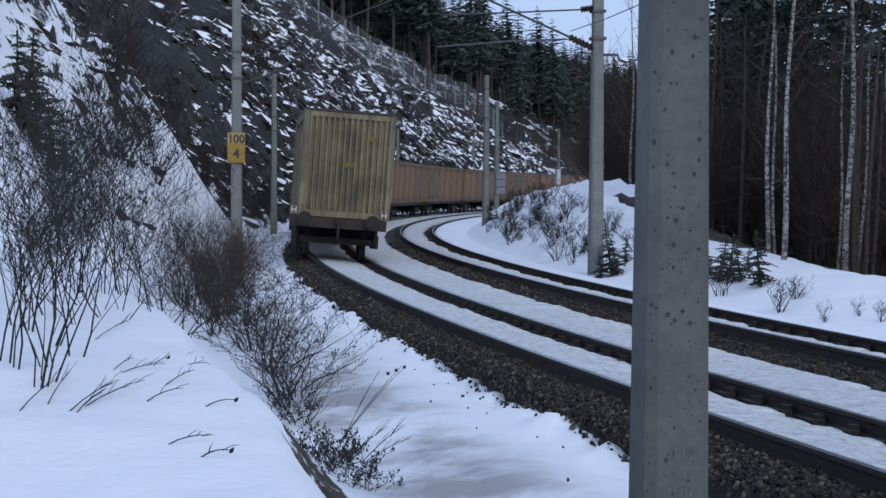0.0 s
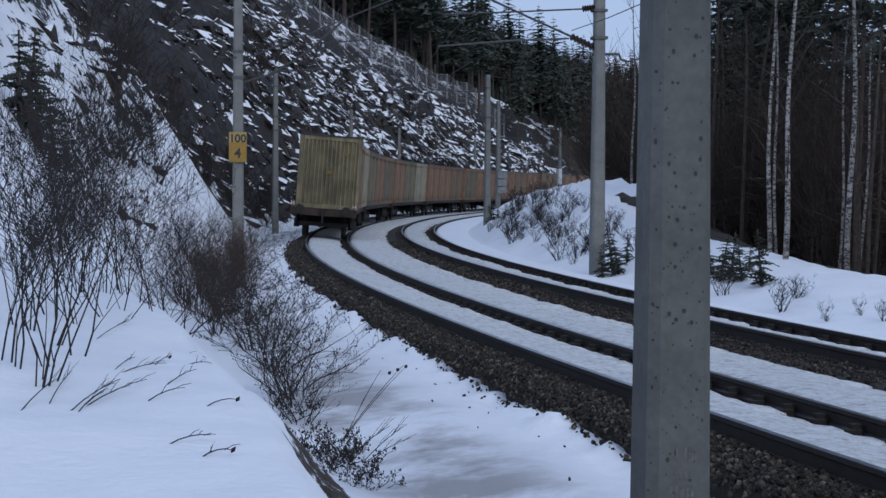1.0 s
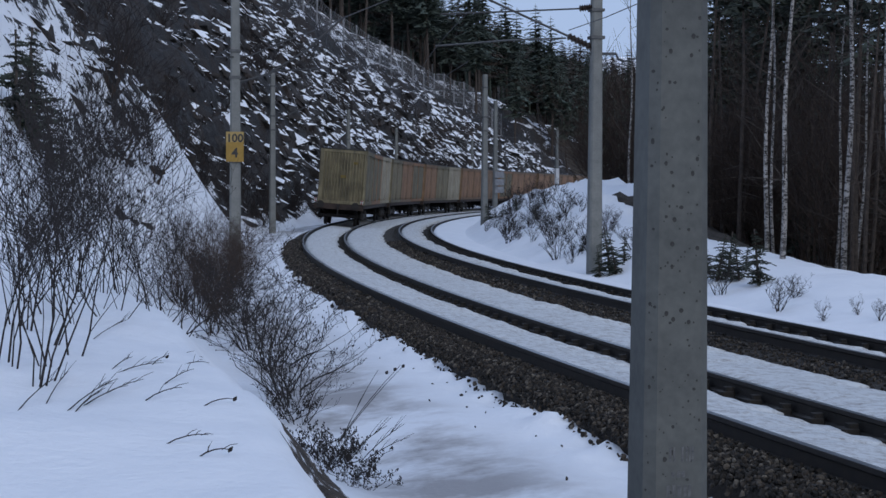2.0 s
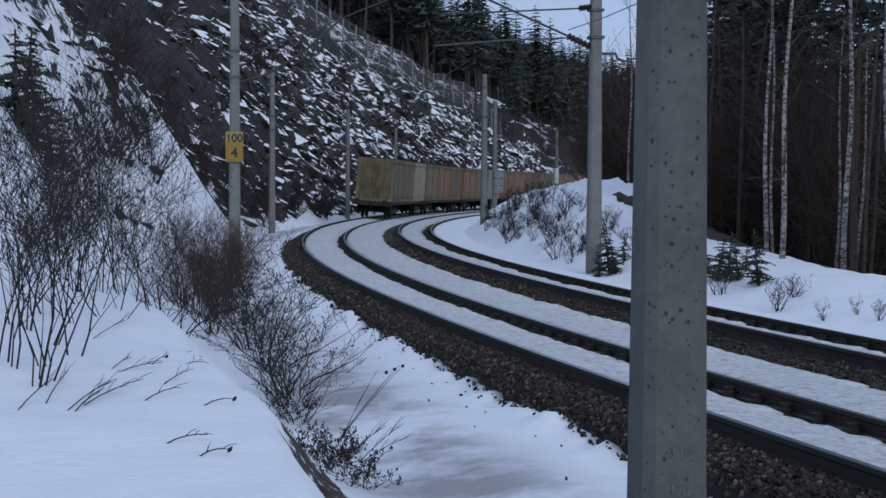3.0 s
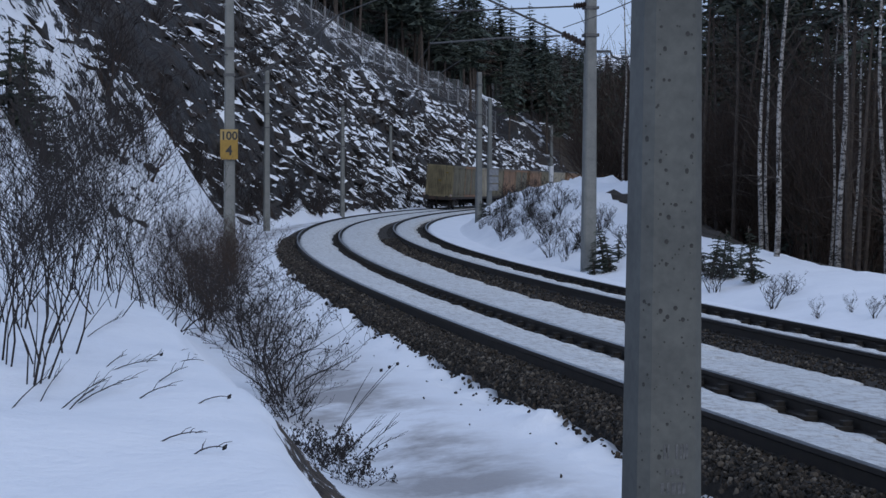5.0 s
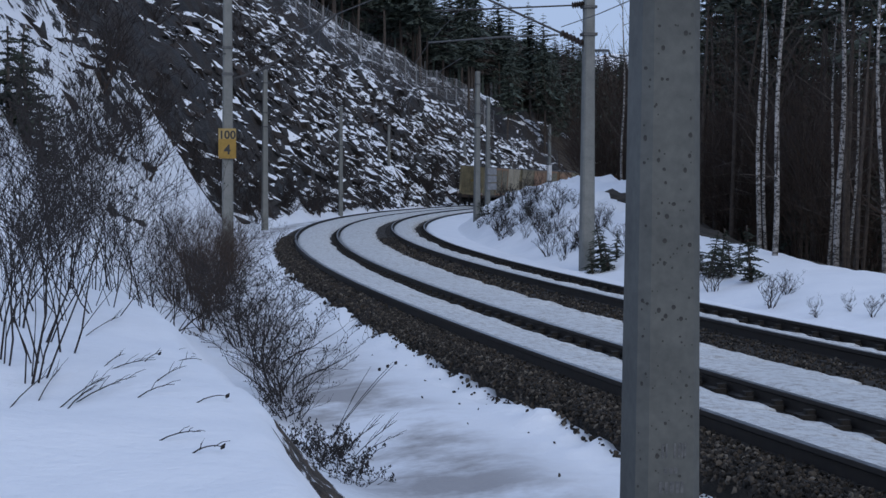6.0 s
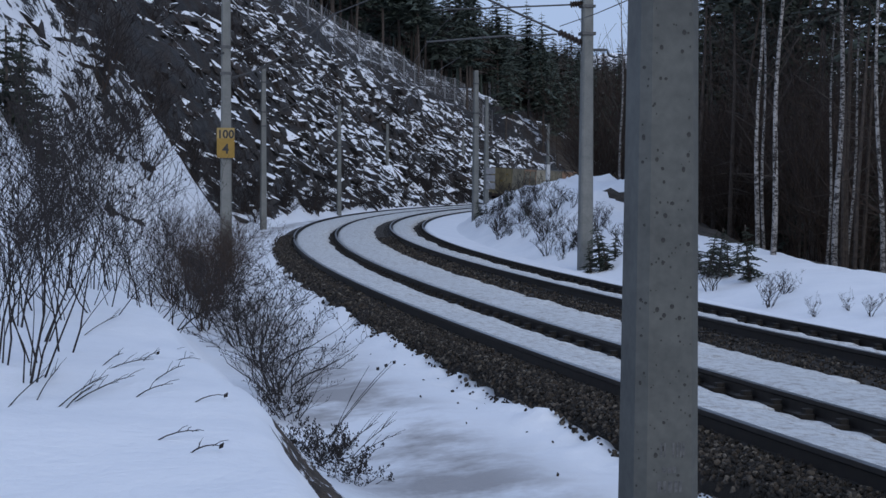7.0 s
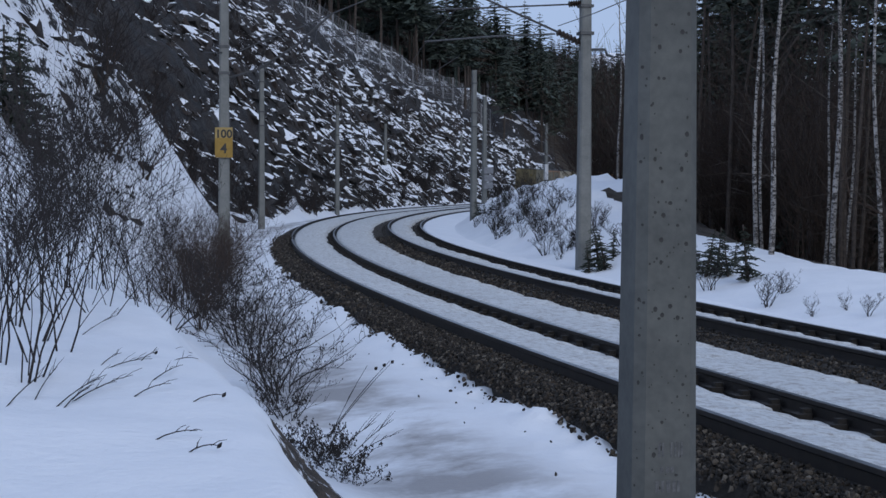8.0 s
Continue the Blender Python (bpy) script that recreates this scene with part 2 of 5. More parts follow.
def ground_z(s, o):
    """Height of the ground in the line's own coordinates."""
    s, o = np.asarray(s, float), np.asarray(o, float)
    on = np.where(o > 2, o - np.interp(s, [0, 5, 8, 12, 16], [0.95, 0.75, 0.4, 0.08, 0.12]), o)
    near = np.interp(on, [0, 0.4, 0.64, 1.2, 2.5, 2.95, 3.4, 3.75, 6, 9, 14, 40, 300], [-0.35, -0.35, -0.2, -0.3, -0.45, -0.36, 0.05, 0.5, 0.66, 1.2, 4.2, 24, 60])
    spur = np.exp(-((s - 58) / 12.0) ** 2)
    oo = o + 1.7 * spur
    far = np.interp(oo, [0, 0.4, 0.64, 1.2, 3.2, 4.0, 5.2, 8, 22, 60, 300], [-0.35, -0.35, -0.2, -0.3, -0.4, 0.1, 1.7, 5.4, 23, 60, 300])
    top = np.interp(s, [0, 130, 150, 170, 190, 220, 260, 300, 400], [26, 26, 22.5, 18.6, 15.6, 11.6, 5.5, 4.0, 4.0])
    shelf = top + np.maximum(o - top * 0.75, 0) * 0.33
    far = np.minimum(far, shelf)
    far = np.where(o < 1.0, near, far)
    left = near + (far - near) * smooth(15, 34, s)
    crest = np.interp(s, [-60, 0, 30, 41, 55, 70, 100, 140, 400], [-0.15, -0.1, 0.05, 0.3, 1.0, 1.6, 1.75, 1.6, 1.6])
    width = np.interp(s, [0, 45, 70, 400], [3.2, 3.2, 4.4, 5.0])
    up = smooth(0, 1, (-6.9 - o) / width)
    right = np.where(o > -6.1, -0.25, np.interp(o, [-6.9, -6.1], [-0.42, -0.25]))
    right = np.where(o < -6.9, -0.42 + (crest + 0.42) * up - 2.2 * smooth(1.2, 3.5, (-6.9 - o) / width), right)
    bank = np.interp(o, [-150, -19, -16, -14.6, -13.3, -11, -9.5, -8.2, -6.9], [-1.2, -1.2, -0.4, 1.5, 2.25, 1.7, 1.2, 0.4, -0.42])
    right = np.where(o < -6.9, right + (bank - right) * smooth(54, 70, s) * (1 - 0.35 * smooth(110, 150, s)), right)
    return np.where(o > 0, left, right)


def rough_ground(s, o):
    z = ground_z(s, o)
    wild = smooth(3.2, 6.5, o) * smooth(24, 45, s)
    c, d = math.cos(radians(5.5)), math.sin(radians(5.5))
    u, w = s * c - o * d, s * d + o * c
    ridge = (fbm(u / 7.0, w / 1.0, 3) - 0.5) * 1.9 + (fbm(u / 14.0 + 7, w / 3.6, 3) - 0.5) * 3.2 + (fbm(s / 14.0, o / 9.0, 3) - 0.5) * 3.0
    fade = 1 - smooth(24, 40, o)
    gentle = (fbm(s / 2.3 + 40, o / 1.4, 4) - 0.5) * np.where(o < -7, 0.4, 0.22) * smooth(1.1, 2.0, np.abs(o + 3.3) - 3.0)
    clumps = (fbm(s / 0.8 + 31, o / 0.6, 3) - 0.45) * 0.8 * smooth(46, 56, s) * smooth(7.1, 8.4, -o) * (1 - smooth(13, 14.5, -o)) * (1 - smooth(90, 110, s))
    edge = ((fbm(s * 2.2, o * 2.5 + 3, 4) - 0.5) * 0.3 + (fbm(s * 0.7 + 5, o * 2.0, 2) - 0.5) * 0.16) * np.exp(-((o - 0.7) / 0.3) ** 2)
    lip = o - 3.35 - np.interp(s, [0, 5, 8, 12], [0.95, 0.75, 0.4, 0.08])
    edge = edge + ((fbm(s * 2.6, o * 3.0 + 11, 4) - 0.5) * 0.3 + (fbm(s * 9, o * 9, 3) - 0.5) * 0.07) * np.exp(-(lip / 0.3) ** 2) * (1 - smooth(16, 24, s))
    hummock = (fbm(s / 1.3 + 9, o / 0.9, 3) - 0.5) * 0.5 * smooth(5.5, 8, o) * (1 - wild)
    return z + ridge * wild * (0.25 + 0.75 * fade) + gentle + hummock + edge + clumps


def grid_mesh(name, ss, oo, mats, pick):
    S2, O2 = np.meshgrid(ss, oo, indexing="ij")
    x, y, _ = line(S2, O2)
    z = rough_ground(S2, O2)
    ns, no = S2.shape
    verts = np.stack([x, y, z], -1).reshape(-1, 3)
    a = (np.arange(ns - 1)[:, None] * no + np.arange(no - 1)[None, :]).ravel()
    quads = np.stack([a, a + no, a + no + 1, a + 1], 1)[:, ::-1]
    me = bpy.data.meshes.new(name)
    me.from_pydata(verts.tolist(), [], quads.tolist())
    for m in mats:
        me.materials.append(m)
    sc, oc = (S2[:-1, :-1] + S2[1:, 1:]).ravel() / 2, (O2[:-1, :-1] + O2[1:, 1:]).ravel() / 2
    me.polygons.foreach_set("material_index", pick(sc, oc).astype(int))
    me.polygons.foreach_set("use_smooth", [True] * len(quads))
    uv = me.uv_layers.new(name="UVMap")
    loop = np.empty(len(me.loops), int)
    me.loops.foreach_get("vertex_index", loop)
    uv.data.foreach_set("uv", np.stack([S2.ravel()[loop], O2.ravel()[loop]], 1).ravel())
    me.update()
    return me


def ground_kind(s, o):
    ragged = fbm(s / 3, o / 2, 4) - 0.5
    rock = (o > 4.2 + ragged * 2) & (s > 63 + 1.3 * (o - 5) + ragged * 10)
    patchy = (o > 5.5 + ragged * 3) & (s > 34)
    forest = (o < np.where(s > 62, -14.2, -11.5)) | (o > 60) | ((s > 232 + ragged * 40) & (o > 8 + ragged * 5))
    soil = (np.abs(o - 3.35 - np.interp(s, [0, 5, 8, 12], [0.95, 0.75, 0.4, 0.08])) < 0.3 + ragged * 0.6) & (s < 15 + ragged * 6)
    return np.where(forest, 2, np.where(rock, 1, np.where(patchy, 3, np.where(soil, 4, 0))))


ss = np.concatenate([np.arange(-60, 0, 2.0), np.arange(0, 20, 0.1), np.arange(20, 50, 0.3), np.arange(50, 140, 0.4), np.arange(140, 240, 0.6), np.arange(240, 401, 5.0)])
oo = np.concatenate([[-150, -100, -60, -40, -30, -24, -20], np.arange(-18, -6.1, 0.4), [-6.1, -4, -2, 0, 0.3], np.arange(0.4, 1.2, 0.08), np.arange(1.2, 2.8, 0.25), np.arange(2.8, 4.4, 0.08), np.arange(4.4, 8, 0.25), np.arange(8, 27, 0.24), np.arange(28, 60, 2.0), [70, 90, 120, 170, 240, 300]])
oo, ss = np.unique(np.round(oo, 3)), np.unique(np.round(ss, 3))
ground = tagged(new("ground", grid_mesh("ground", ss, oo, [SNOW, HILL, FLOOR, HILL_SNOWY, SOIL], ground_kind)), "snow-covered trackside ground with rocky cutting slope", "ground", kind="structure")



def crag_material():
    """Broken rock whose level facets carry snow."""
    n = Nodes("broken_rock_with_snow")
    v = n.coords()
    geo = n.add("NewGeometry")
    sep = n.add("SeparateXYZ")
    n.link(geo.outputs["Normal"], sep.inputs[0])
    rnd_ = geo.outputs["Random Per Island"]
    rock = n.ramp(n.noise(2.4, 6, v, 0.7), (0.32, (0.008, 0.0075, 0.008)), (0.52, (0.03, 0.028, 0.028)), (0.72, (0.085, 0.08, 0.078)))
    rust = n.ramp(n.noise(0.3, 4, v), (0.48, (0.0,)), (0.6, (0.75,)))
    rock = n.mix(rust, rock, n.ramp(n.noise(7, 4, v), (0.3, (0.016, 0.011, 0.009)), (0.7, (0.05, 0.034, 0.026))))
    lie = n.math("ADD", sep.outputs[2], n.math("MULTIPLY", n.noise(2.2, 5, v, 0.65), 0.7))
    lie = n.math("ADD", lie, n.math("MULTIPLY", rnd_, 0.3))
    cover = n.ramp(n.math("MULTIPLY", lie, 0.5), (0.578, (0.0,)), (0.59, (1.0,)))
    col = n.mix(cover, rock, (0.84, 0.86, 0.9))
    return n.finish(col, 0.85, n.noise(6, 7, v, 0.75), 0.7, 0.12)


CRAG = crag_material()


def block_shape(seed):
    """One angular broken block, about a metre across."""
    r2 = random.Random(seed)
    bm = bmesh.new()
    for i in range(13):
        q = Vector((r2.uniform(-1, 1), r2.uniform(-1, 1), r2.uniform(-1, 1)))
        q /= max(abs(q.x), abs(q.y), abs(q.z)) * r2.uniform(1.0, 1.35)
        bm.verts.new(q * 0.5)
    bmesh.ops.convex_hull(bm, input=bm.verts)
    bmesh.ops.delete(bm, geom=[q for q in bm.verts if not q.link_faces], context="VERTS")
    bm.verts.index_update()
    out = np.array([q.co[:] for q in bm.verts]), [tuple(q.index for q in f.verts) for f in bm.faces]
    bm.free()
    return out


def crags():
    """Broken blocks and ledges all over the cutting."""
    r2 = random.Random(51)
    shapes = [block_shape(i) for i in range(16)]
    slope, spur = Geo(), Geo()
    for i in range(21000):
        s = 40 + 175 * r2.random() ** 1.1
        top = float(np.interp(s, [130, 150, 170, 190, 220], [26, 22.5, 18.6, 15.6, 11.6])) * 0.75 + 0.5
        o = r2.uniform(4.0, max(top, 5.0))
        if float(fbm(np.array(s / 9.0 + 3), np.array(o / 4.0 + 8), 3)) < r2.uniform(0.25, 0.62):
            continue
        past = s - (63 + 1.3 * (o - 5))
        if past < 0 and (r2.random() < (0.6 if s > 50 and o < 8 else 0.9 if s < 62 else 0.75)):
            continue
        # the smooth brown face beside the spur is little broken
        if 0 < past and r2.random() > np.interp(past, [0, 10, 48, 66], [0.35, 0.22, 0.3, 1.0]):
            continue
        x, y, h = line(s, o)
        k = (0.3 + 0.85 * r2.random() ** 2.4) * (0.8 + 0.35 * (s > 110) - 0.3 * (s < 62))
        vs, fs = shapes[r2.randrange(16)]
        # slabs: long down the slope, thin across its face
        down = Vector((math.sin(h), -math.cos(h), -1.2)).normalized()
        face = Vector((1.2 * math.sin(h), -1.2 * math.cos(h), 1.0)).normalized()
        m = Matrix((down, face.cross(down), face)).transposed() @ Euler((r2.gauss(0, 0.3), r2.gauss(-0.12, 0.25), r2.gauss(0.1, 0.4))).to_matrix()
        size = np.array((k * r2.uniform(1.0, 2.1), k * r2.uniform(0.7, 1.6), k * r2.uniform(0.4, 0.75)))
        z = float(rough_ground(s, o)) + 0.05 * k
        (spur if past < 0 else slope).faces((vs * size @ np.array(m).T + (x, y, z)).tolist(), fs)
    tagged(new("broken_rock", slope.mesh("broken_rock", CRAG)), "dark broken rock ledges dusted with snow on the cutting", "rock", kind="stuff")
    tagged(new("broken_rock", spur.mesh("broken_rock", CRAG)), "dark rock pieces poking out of the snowy slope", "rock", kind="stuff")


crags()

# ---- track: ballast, sleepers, rails, snow between ----
TRACKS = (("near", 0.0, 0.0), ("far", -3.76, -0.05))
CANT = 0.104


def ribbon(geo, s0, s1, step, profile, mi=0):
    """Sweep a closed (o, z) profile along the line."""
    ss = np.arange(s0, s1, step)
    n = len(profile)
    vs, fs = [], []
    for s in ss:
        for o, z in profile:
            x, y, _ = line(s, o)
            vs.append((x, y, z))
    for i in range(len(ss) - 1):
        for k in range(n):
            k2 = (k + 1) % n
            fs.append((i * n + k, (i + 1) * n + k, (i + 1) * n + k2, i * n + k2))
    geo.faces(vs, fs, mi)
    return geo


RAILS = []


def build_track():
    bed = Geo()
    global BED
    ribbon(bed, -50, 400, 1.0, [(0.5, -0.085), (0.1, -0.05), (-1.5, -0.2), (-1.9, -0.22), (-2.6, -0.22), (-3.1, -0.14), (-3.65, -0.11), (-5.25, -0.24), (-5.9, -0.28), (-6.5, -0.6), (0.66, -0.3), (0.75, -0.7)])
    BED = tagged(new("ballast_bed", bed.mesh("ballast_bed", BALLAST)), "dark brown crushed-stone ballast bed under both tracks", "ballast", kind="structure")
    for tag, off, dz in TRACKS:
        for o, z in ((off, CANT), (off - 1.5, 0.0)):
            z += dz
            g = Geo()
            prof = [(0.036, 0.0), (0.036, -0.035), (0.01, -0.05), (0.01, -0.14), (0.062, -0.155), (0.062, -0.17), (-0.062, -0.17), (-0.062, -0.155), (-0.01, -0.14), (-0.01, -0.05), (-0.036, -0.035), (-0.036, 0.0)]
            ribbon(g, -50, 400, 0.8, [(o + a, z + b) for a, b in prof])
            rail = tagged(new("rail", g.mesh("rail", RAIL)), "rust-dark steel rail curving along the track", "rail", "rails of the double track", "structure")
            head = Geo()
            ribbon(head, -50, 400, 0.8, [(o + 0.028, z + 0.002), (o - 0.028, z + 0.002), (o - 0.028, z - 0.003), (o + 0.028, z - 0.003)])
            part("running_surface", head.mesh("running_surface", RAILTOP), rail, "worn bright steel rail head")
            RAILS.append((rail, o, z))


build_track()


def snow_strip(name, s0, s1, o0, o1, z0, z1, tooth0, tooth1, label, mat, step=0.07, notch=0.0):
    """Snow lying on the bed, with ragged edges; o0 is the outer side."""
    ss = np.arange(s0, s1, step)
    us = np.array([0, 0.04, 0.12, 0.3, 0.5, 0.7, 0.88, 0.96, 1.0])
    cap = np.array([-0.16, -0.03, 0.0, 0.012, 0.015, 0.012, 0.0, -0.03, -0.16])
    n0 = (fbm(ss * 1.7, ss * 0 + o0, 4) - 0.35) * tooth0 + tooth0 * 0.6 * (np.sin(ss * 2 * math.pi / 0.62) > 0.2)
    n1 = (fbm(ss * 4.3, ss * 0 + o1 + 9, 5) - 0.35) * tooth1 + tooth1 * 1.5 * fbm(ss * 0.8, ss * 0 + 3, 3) * (np.sin(ss * 2 * math.pi / 0.62 + 0.6) > 0.2)
    # melted back over each sleeper
    phase = (ss - 2.0) / 0.62 + 0.25 * (fbm(ss * 0.9, ss * 0 + 4, 2) - 0.5)
    n1 = n1 + notch * (np.abs(phase - np.round(phase)) < 0.24) * (0.45 + 1.1 * fbm(ss * 1.3, ss * 0 + 21, 2)) + notch * 0.6 * (fbm(ss * 0.35, ss * 0 + 2, 2) - 0.4)
    a, b = o0 - n0, o1 + n1
    O2 = a[:, None] + (b - a)[:, None] * us[None, :]
    S2 = np.repeat(ss[:, None], len(us), 1)
    x, y, _ = line(S2, O2)
    z = z0 + (z1 - z0) * us[None, :] + cap[None, :] + (fbm(S2 * 2.2, O2 * 3, 4) - 0.5) * 0.05
    n = len(us)
    idx = (np.arange(len(ss) - 1)[:, None] * n + np.arange(n - 1)[None, :]).ravel()
    me = bpy.data.meshes.new(name)
    me.from_pydata(np.stack([x, y, z], -1).reshape(-1, 3).tolist(), [], np.stack([idx, idx + n, idx + n + 1, idx + 1], 1).tolist())
    me.materials.append(mat)
    me.polygons.foreach_set("use_smooth", [True] * len(me.polygons))
    return tagged(new(name, me), label, "snow", kind="structure")


snow_strip("track_snow", 0, 260, -0.05, -1.27, 0.05, -0.085, 0.0, -0.06, "trodden snow lying between the rails", TRACK_SNOW, notch=0.2)
snow_strip("track_snow", 0, 260, -1.57, -3.13, -0.015, -0.1, 0.0, 0.3, "snow lying between the two tracks", TRACK_SNOW)
snow_strip("track_snow", 0, 260, -3.84, -4.55, -0.01, -0.09, 0.0, -0.25, "trodden snow lying between the rails", TRACK_SNOW)
snow_strip("track_snow", 0, 260, -5.33, -7.2, -0.09, -0.36, 0.0, 0.0, "snow banked against the inner rail", SNOW)


# ---- concrete catenary masts ----
def mast_mesh(r0, r1, height, concrete, below=0.9):
    """A tapering square concrete shaft with broad chamfers."""
    zs = [-below, 0, height * 0.25, height * 0.5, height * 0.75, height - 0.02, height]
    vs, fs = [], []
    for z in zs:
        r = r0 + (r1 - r0) * (z / height)
        if z == height:
            r *= 0.92
        c = r * 0.3
        vs += [(x, y, z) for x, y in ((-r + c, -r), (r - c, -r), (r, -r + c), (r, r - c), (r - c, r), (-r + c, r), (-r, r - c), (-r, -r + c))]
    for i in range(len(zs) - 1):
        for k in range(8):
            fs.append((i * 8 + k, i * 8 + (k + 1) % 8, (i + 1) * 8 + (k + 1) % 8, (i + 1) * 8 + k))
    fs.append(tuple((len(zs) - 1) * 8 + k for k in range(8)))
    return Geo().faces(vs, fs).mesh("mast_shaft", concrete)


def insulator_mesh(a, b, r=0.055):
    a, b = Vector(a), Vector(b)
    pts, rad = [], []
    for i in range(17):
        pts.append(a.lerp(b, i / 16))
        rad.append(r if i % 2 else r * 0.55)
    return Geo().tube(pts, rad, 8).mesh("insulator", INSULATOR)


FRONT_MAST = mast_mesh(0.18, 0.105, 9.0, OLD_CONCRETE)
MAST = mast_mesh(0.185, 0.125, 9.0, CONCRETE)
MAST_FAR = mast_mesh(0.16, 0.11, 8.1, CONCRETE)


def mast(x, y, z, shaft, turn, label):
    m = tagged(new("catenary_mast"), label, "mast", "catenary masts along the line")
    m.matrix_basis = pose(x, y, z, 0, 0, turn)
    part("shaft", shaft, m)
    return m


def locate(x, y):
    """The line's coordinates of a plan point."""
    i = int(np.argmin((LINE_X - x) ** 2 + (LINE_Y - y) ** 2))
    h = heading[i]
    ds = (x - LINE_X[i]) * math.cos(h) + (y - LINE_Y[i]) * math.sin(h)
    return LINE_S[i] + ds, -(x - LINE_X[i]) * math.sin(h) + (y - LINE_Y[i]) * math.cos(h)


def spot(u, d, sink=0.0):
    """A point on the ground, d metres ahead of the viewpoint and u thousandths of that aside."""
    x = u * d / 1000
    s, o = locate(x, d)
    return Vector((x, d, float(rough_ground(s, o)) - sink))


def aloft(u, v, d):
    """A point d metres ahead, u thousandths aside and v thousandths above eye level."""
    return Vector((u * d / 1000, d, EYE + v * d / 1000))


MASTS = {}
for key, u, d, base, shaft, turn, label in (
        ("front", 137.7, 8.1, -0.5, FRONT_MAST, 12, "pitted grey chamfered concrete mast close to the track"),
        ("sign", -139.5, 42.0, -0.4, MAST_FAR, 10, "grey concrete mast carrying a yellow distance board"),
        ("left_b", -115.7, 79.0, -0.4, MAST_FAR, 20, "slim grey concrete mast at the foot of the rock slope"),
        ("left_c", -67.4, 115.0, -0.4, MAST_FAR, 20, "slim grey concrete mast at the foot of the rock slope"),
        ("left_d", -36.8, 148.0, -0.4, MAST_FAR, 20, "slim grey concrete mast at the foot of the rock slope"),
        ("left_e", 11.5, 178.0, -0.4, MAST_FAR, 20, "slim grey concrete mast at the foot of the rock slope"),
        ("right_a", 89.8, 42.0, -0.35, MAST, 12, "grey concrete mast with insulated brackets in the snow bank"),
        ("right_b", 19.5, 80.0, -0.35, MAST_FAR, 20, "grey concrete mast beside the brush-covered bank"),
        ("right_d", 26.3, 104.0, -0.3, MAST_FAR, 20, "distant concrete mast with grey switch boxes"),
        ("right_c", 65.6, 150.0, -0.2, MAST_FAR, 20, "distant concrete mast behind the bank")):
    MASTS[key] = mast(u * d / 1000, d, base, shaft, turn, label)

# ---- the train ----


def weathered_paint(name, a, b):
    """Sun-bleached paint with grime running down and rust breaking through."""
    n = Nodes(name)
    v = n.coords()
    base = n.ramp(n.noise(1.5, 4, v), (0.36, a), (0.62, b))
    runs = n.ramp(n.noise(3.0, 6, n.coords("Object", (3.0, 3.0, 0.25)), 0.7), (0.42, (0.0,)), (0.7, (0.7,)))
    rust = n.ramp(n.noise(4.0, 8, v, 0.75), (0.6, (0.0,)), (0.7, (0.8,)))
    col = n.mix(rust, n.mix(runs, base, (0.035, 0.03, 0.024)), (0.07, 0.036, 0.02))
    return n.finish(col, 0.7, n.noise(14, 5, v), 0.15, 0.005)


LOAD_TAN = weathered_paint("tan_container_paint", (0.105, 0.09, 0.05), (0.2, 0.168, 0.095))
LOAD_RUST = weathered_paint("orange_brown_container_paint", (0.23, 0.115, 0.052), (0.34, 0.18, 0.085))
LOAD_PALE = weathered_paint("pale_container_paint", (0.32, 0.27, 0.18), (0.43, 0.37, 0.26))
LOAD_BROWN = weathered_paint("brown_container_paint", (0.165, 0.098, 0.05), (0.25, 0.15, 0.08))
LOAD_OLIVE = weathered_paint("olive_container_paint", (0.17, 0.135, 0.07), (0.25, 0.205, 0.115))
UNDER = simple("wagon_frame_brown", (0.014, 0.009, 0.007), (0.042, 0.025, 0.019), 4.0, 0.8)
BOGIE = simple("grimy_bogie_steel", (0.008, 0.007, 0.0065), (0.022, 0.019, 0.017), 6.0, 0.85)
RED = simple("tail_plate_red", (0.2, 0.02, 0.017), (0.28, 0.035, 0.03), 6.0, 0.5)
WHITE = simple("tail_plate_white", (0.35, 0.35, 0.34), (0.48, 0.48, 0.46), 6.0, 0.5)
PLATE = simple("dull_yellow_plate", (0.10, 0.07, 0.012), (0.16, 0.11, 0.02), 9.0, 0.7)
CL, CW, CH, DECK = 6.06, 2.38, 2.72, 1.09


def corrugated(g, a, b, z0, z1, out, pitch, depth):
    """A corrugated sheet between plan points a and b."""
    a, b, out = Vector(a), Vector(b), Vector(out)
    n = max(2, round((b - a).length / pitch))
    row = []
    for i in range(n):
        for f, d in ((0.0, 0), (0.12, 1), (0.5, 1), (0.62, 0)):
            row.append(a.lerp(b, (i + f) / n) + out * (d * depth))
    row.append(b)
    vs = [(p.x, p.y, z0) for p in row] + [(p.x, p.y, z1) for p in row]
    m = len(row)
    g.faces(vs, [(i, i + 1, m + i + 1, m + i) for i in range(m - 1)])


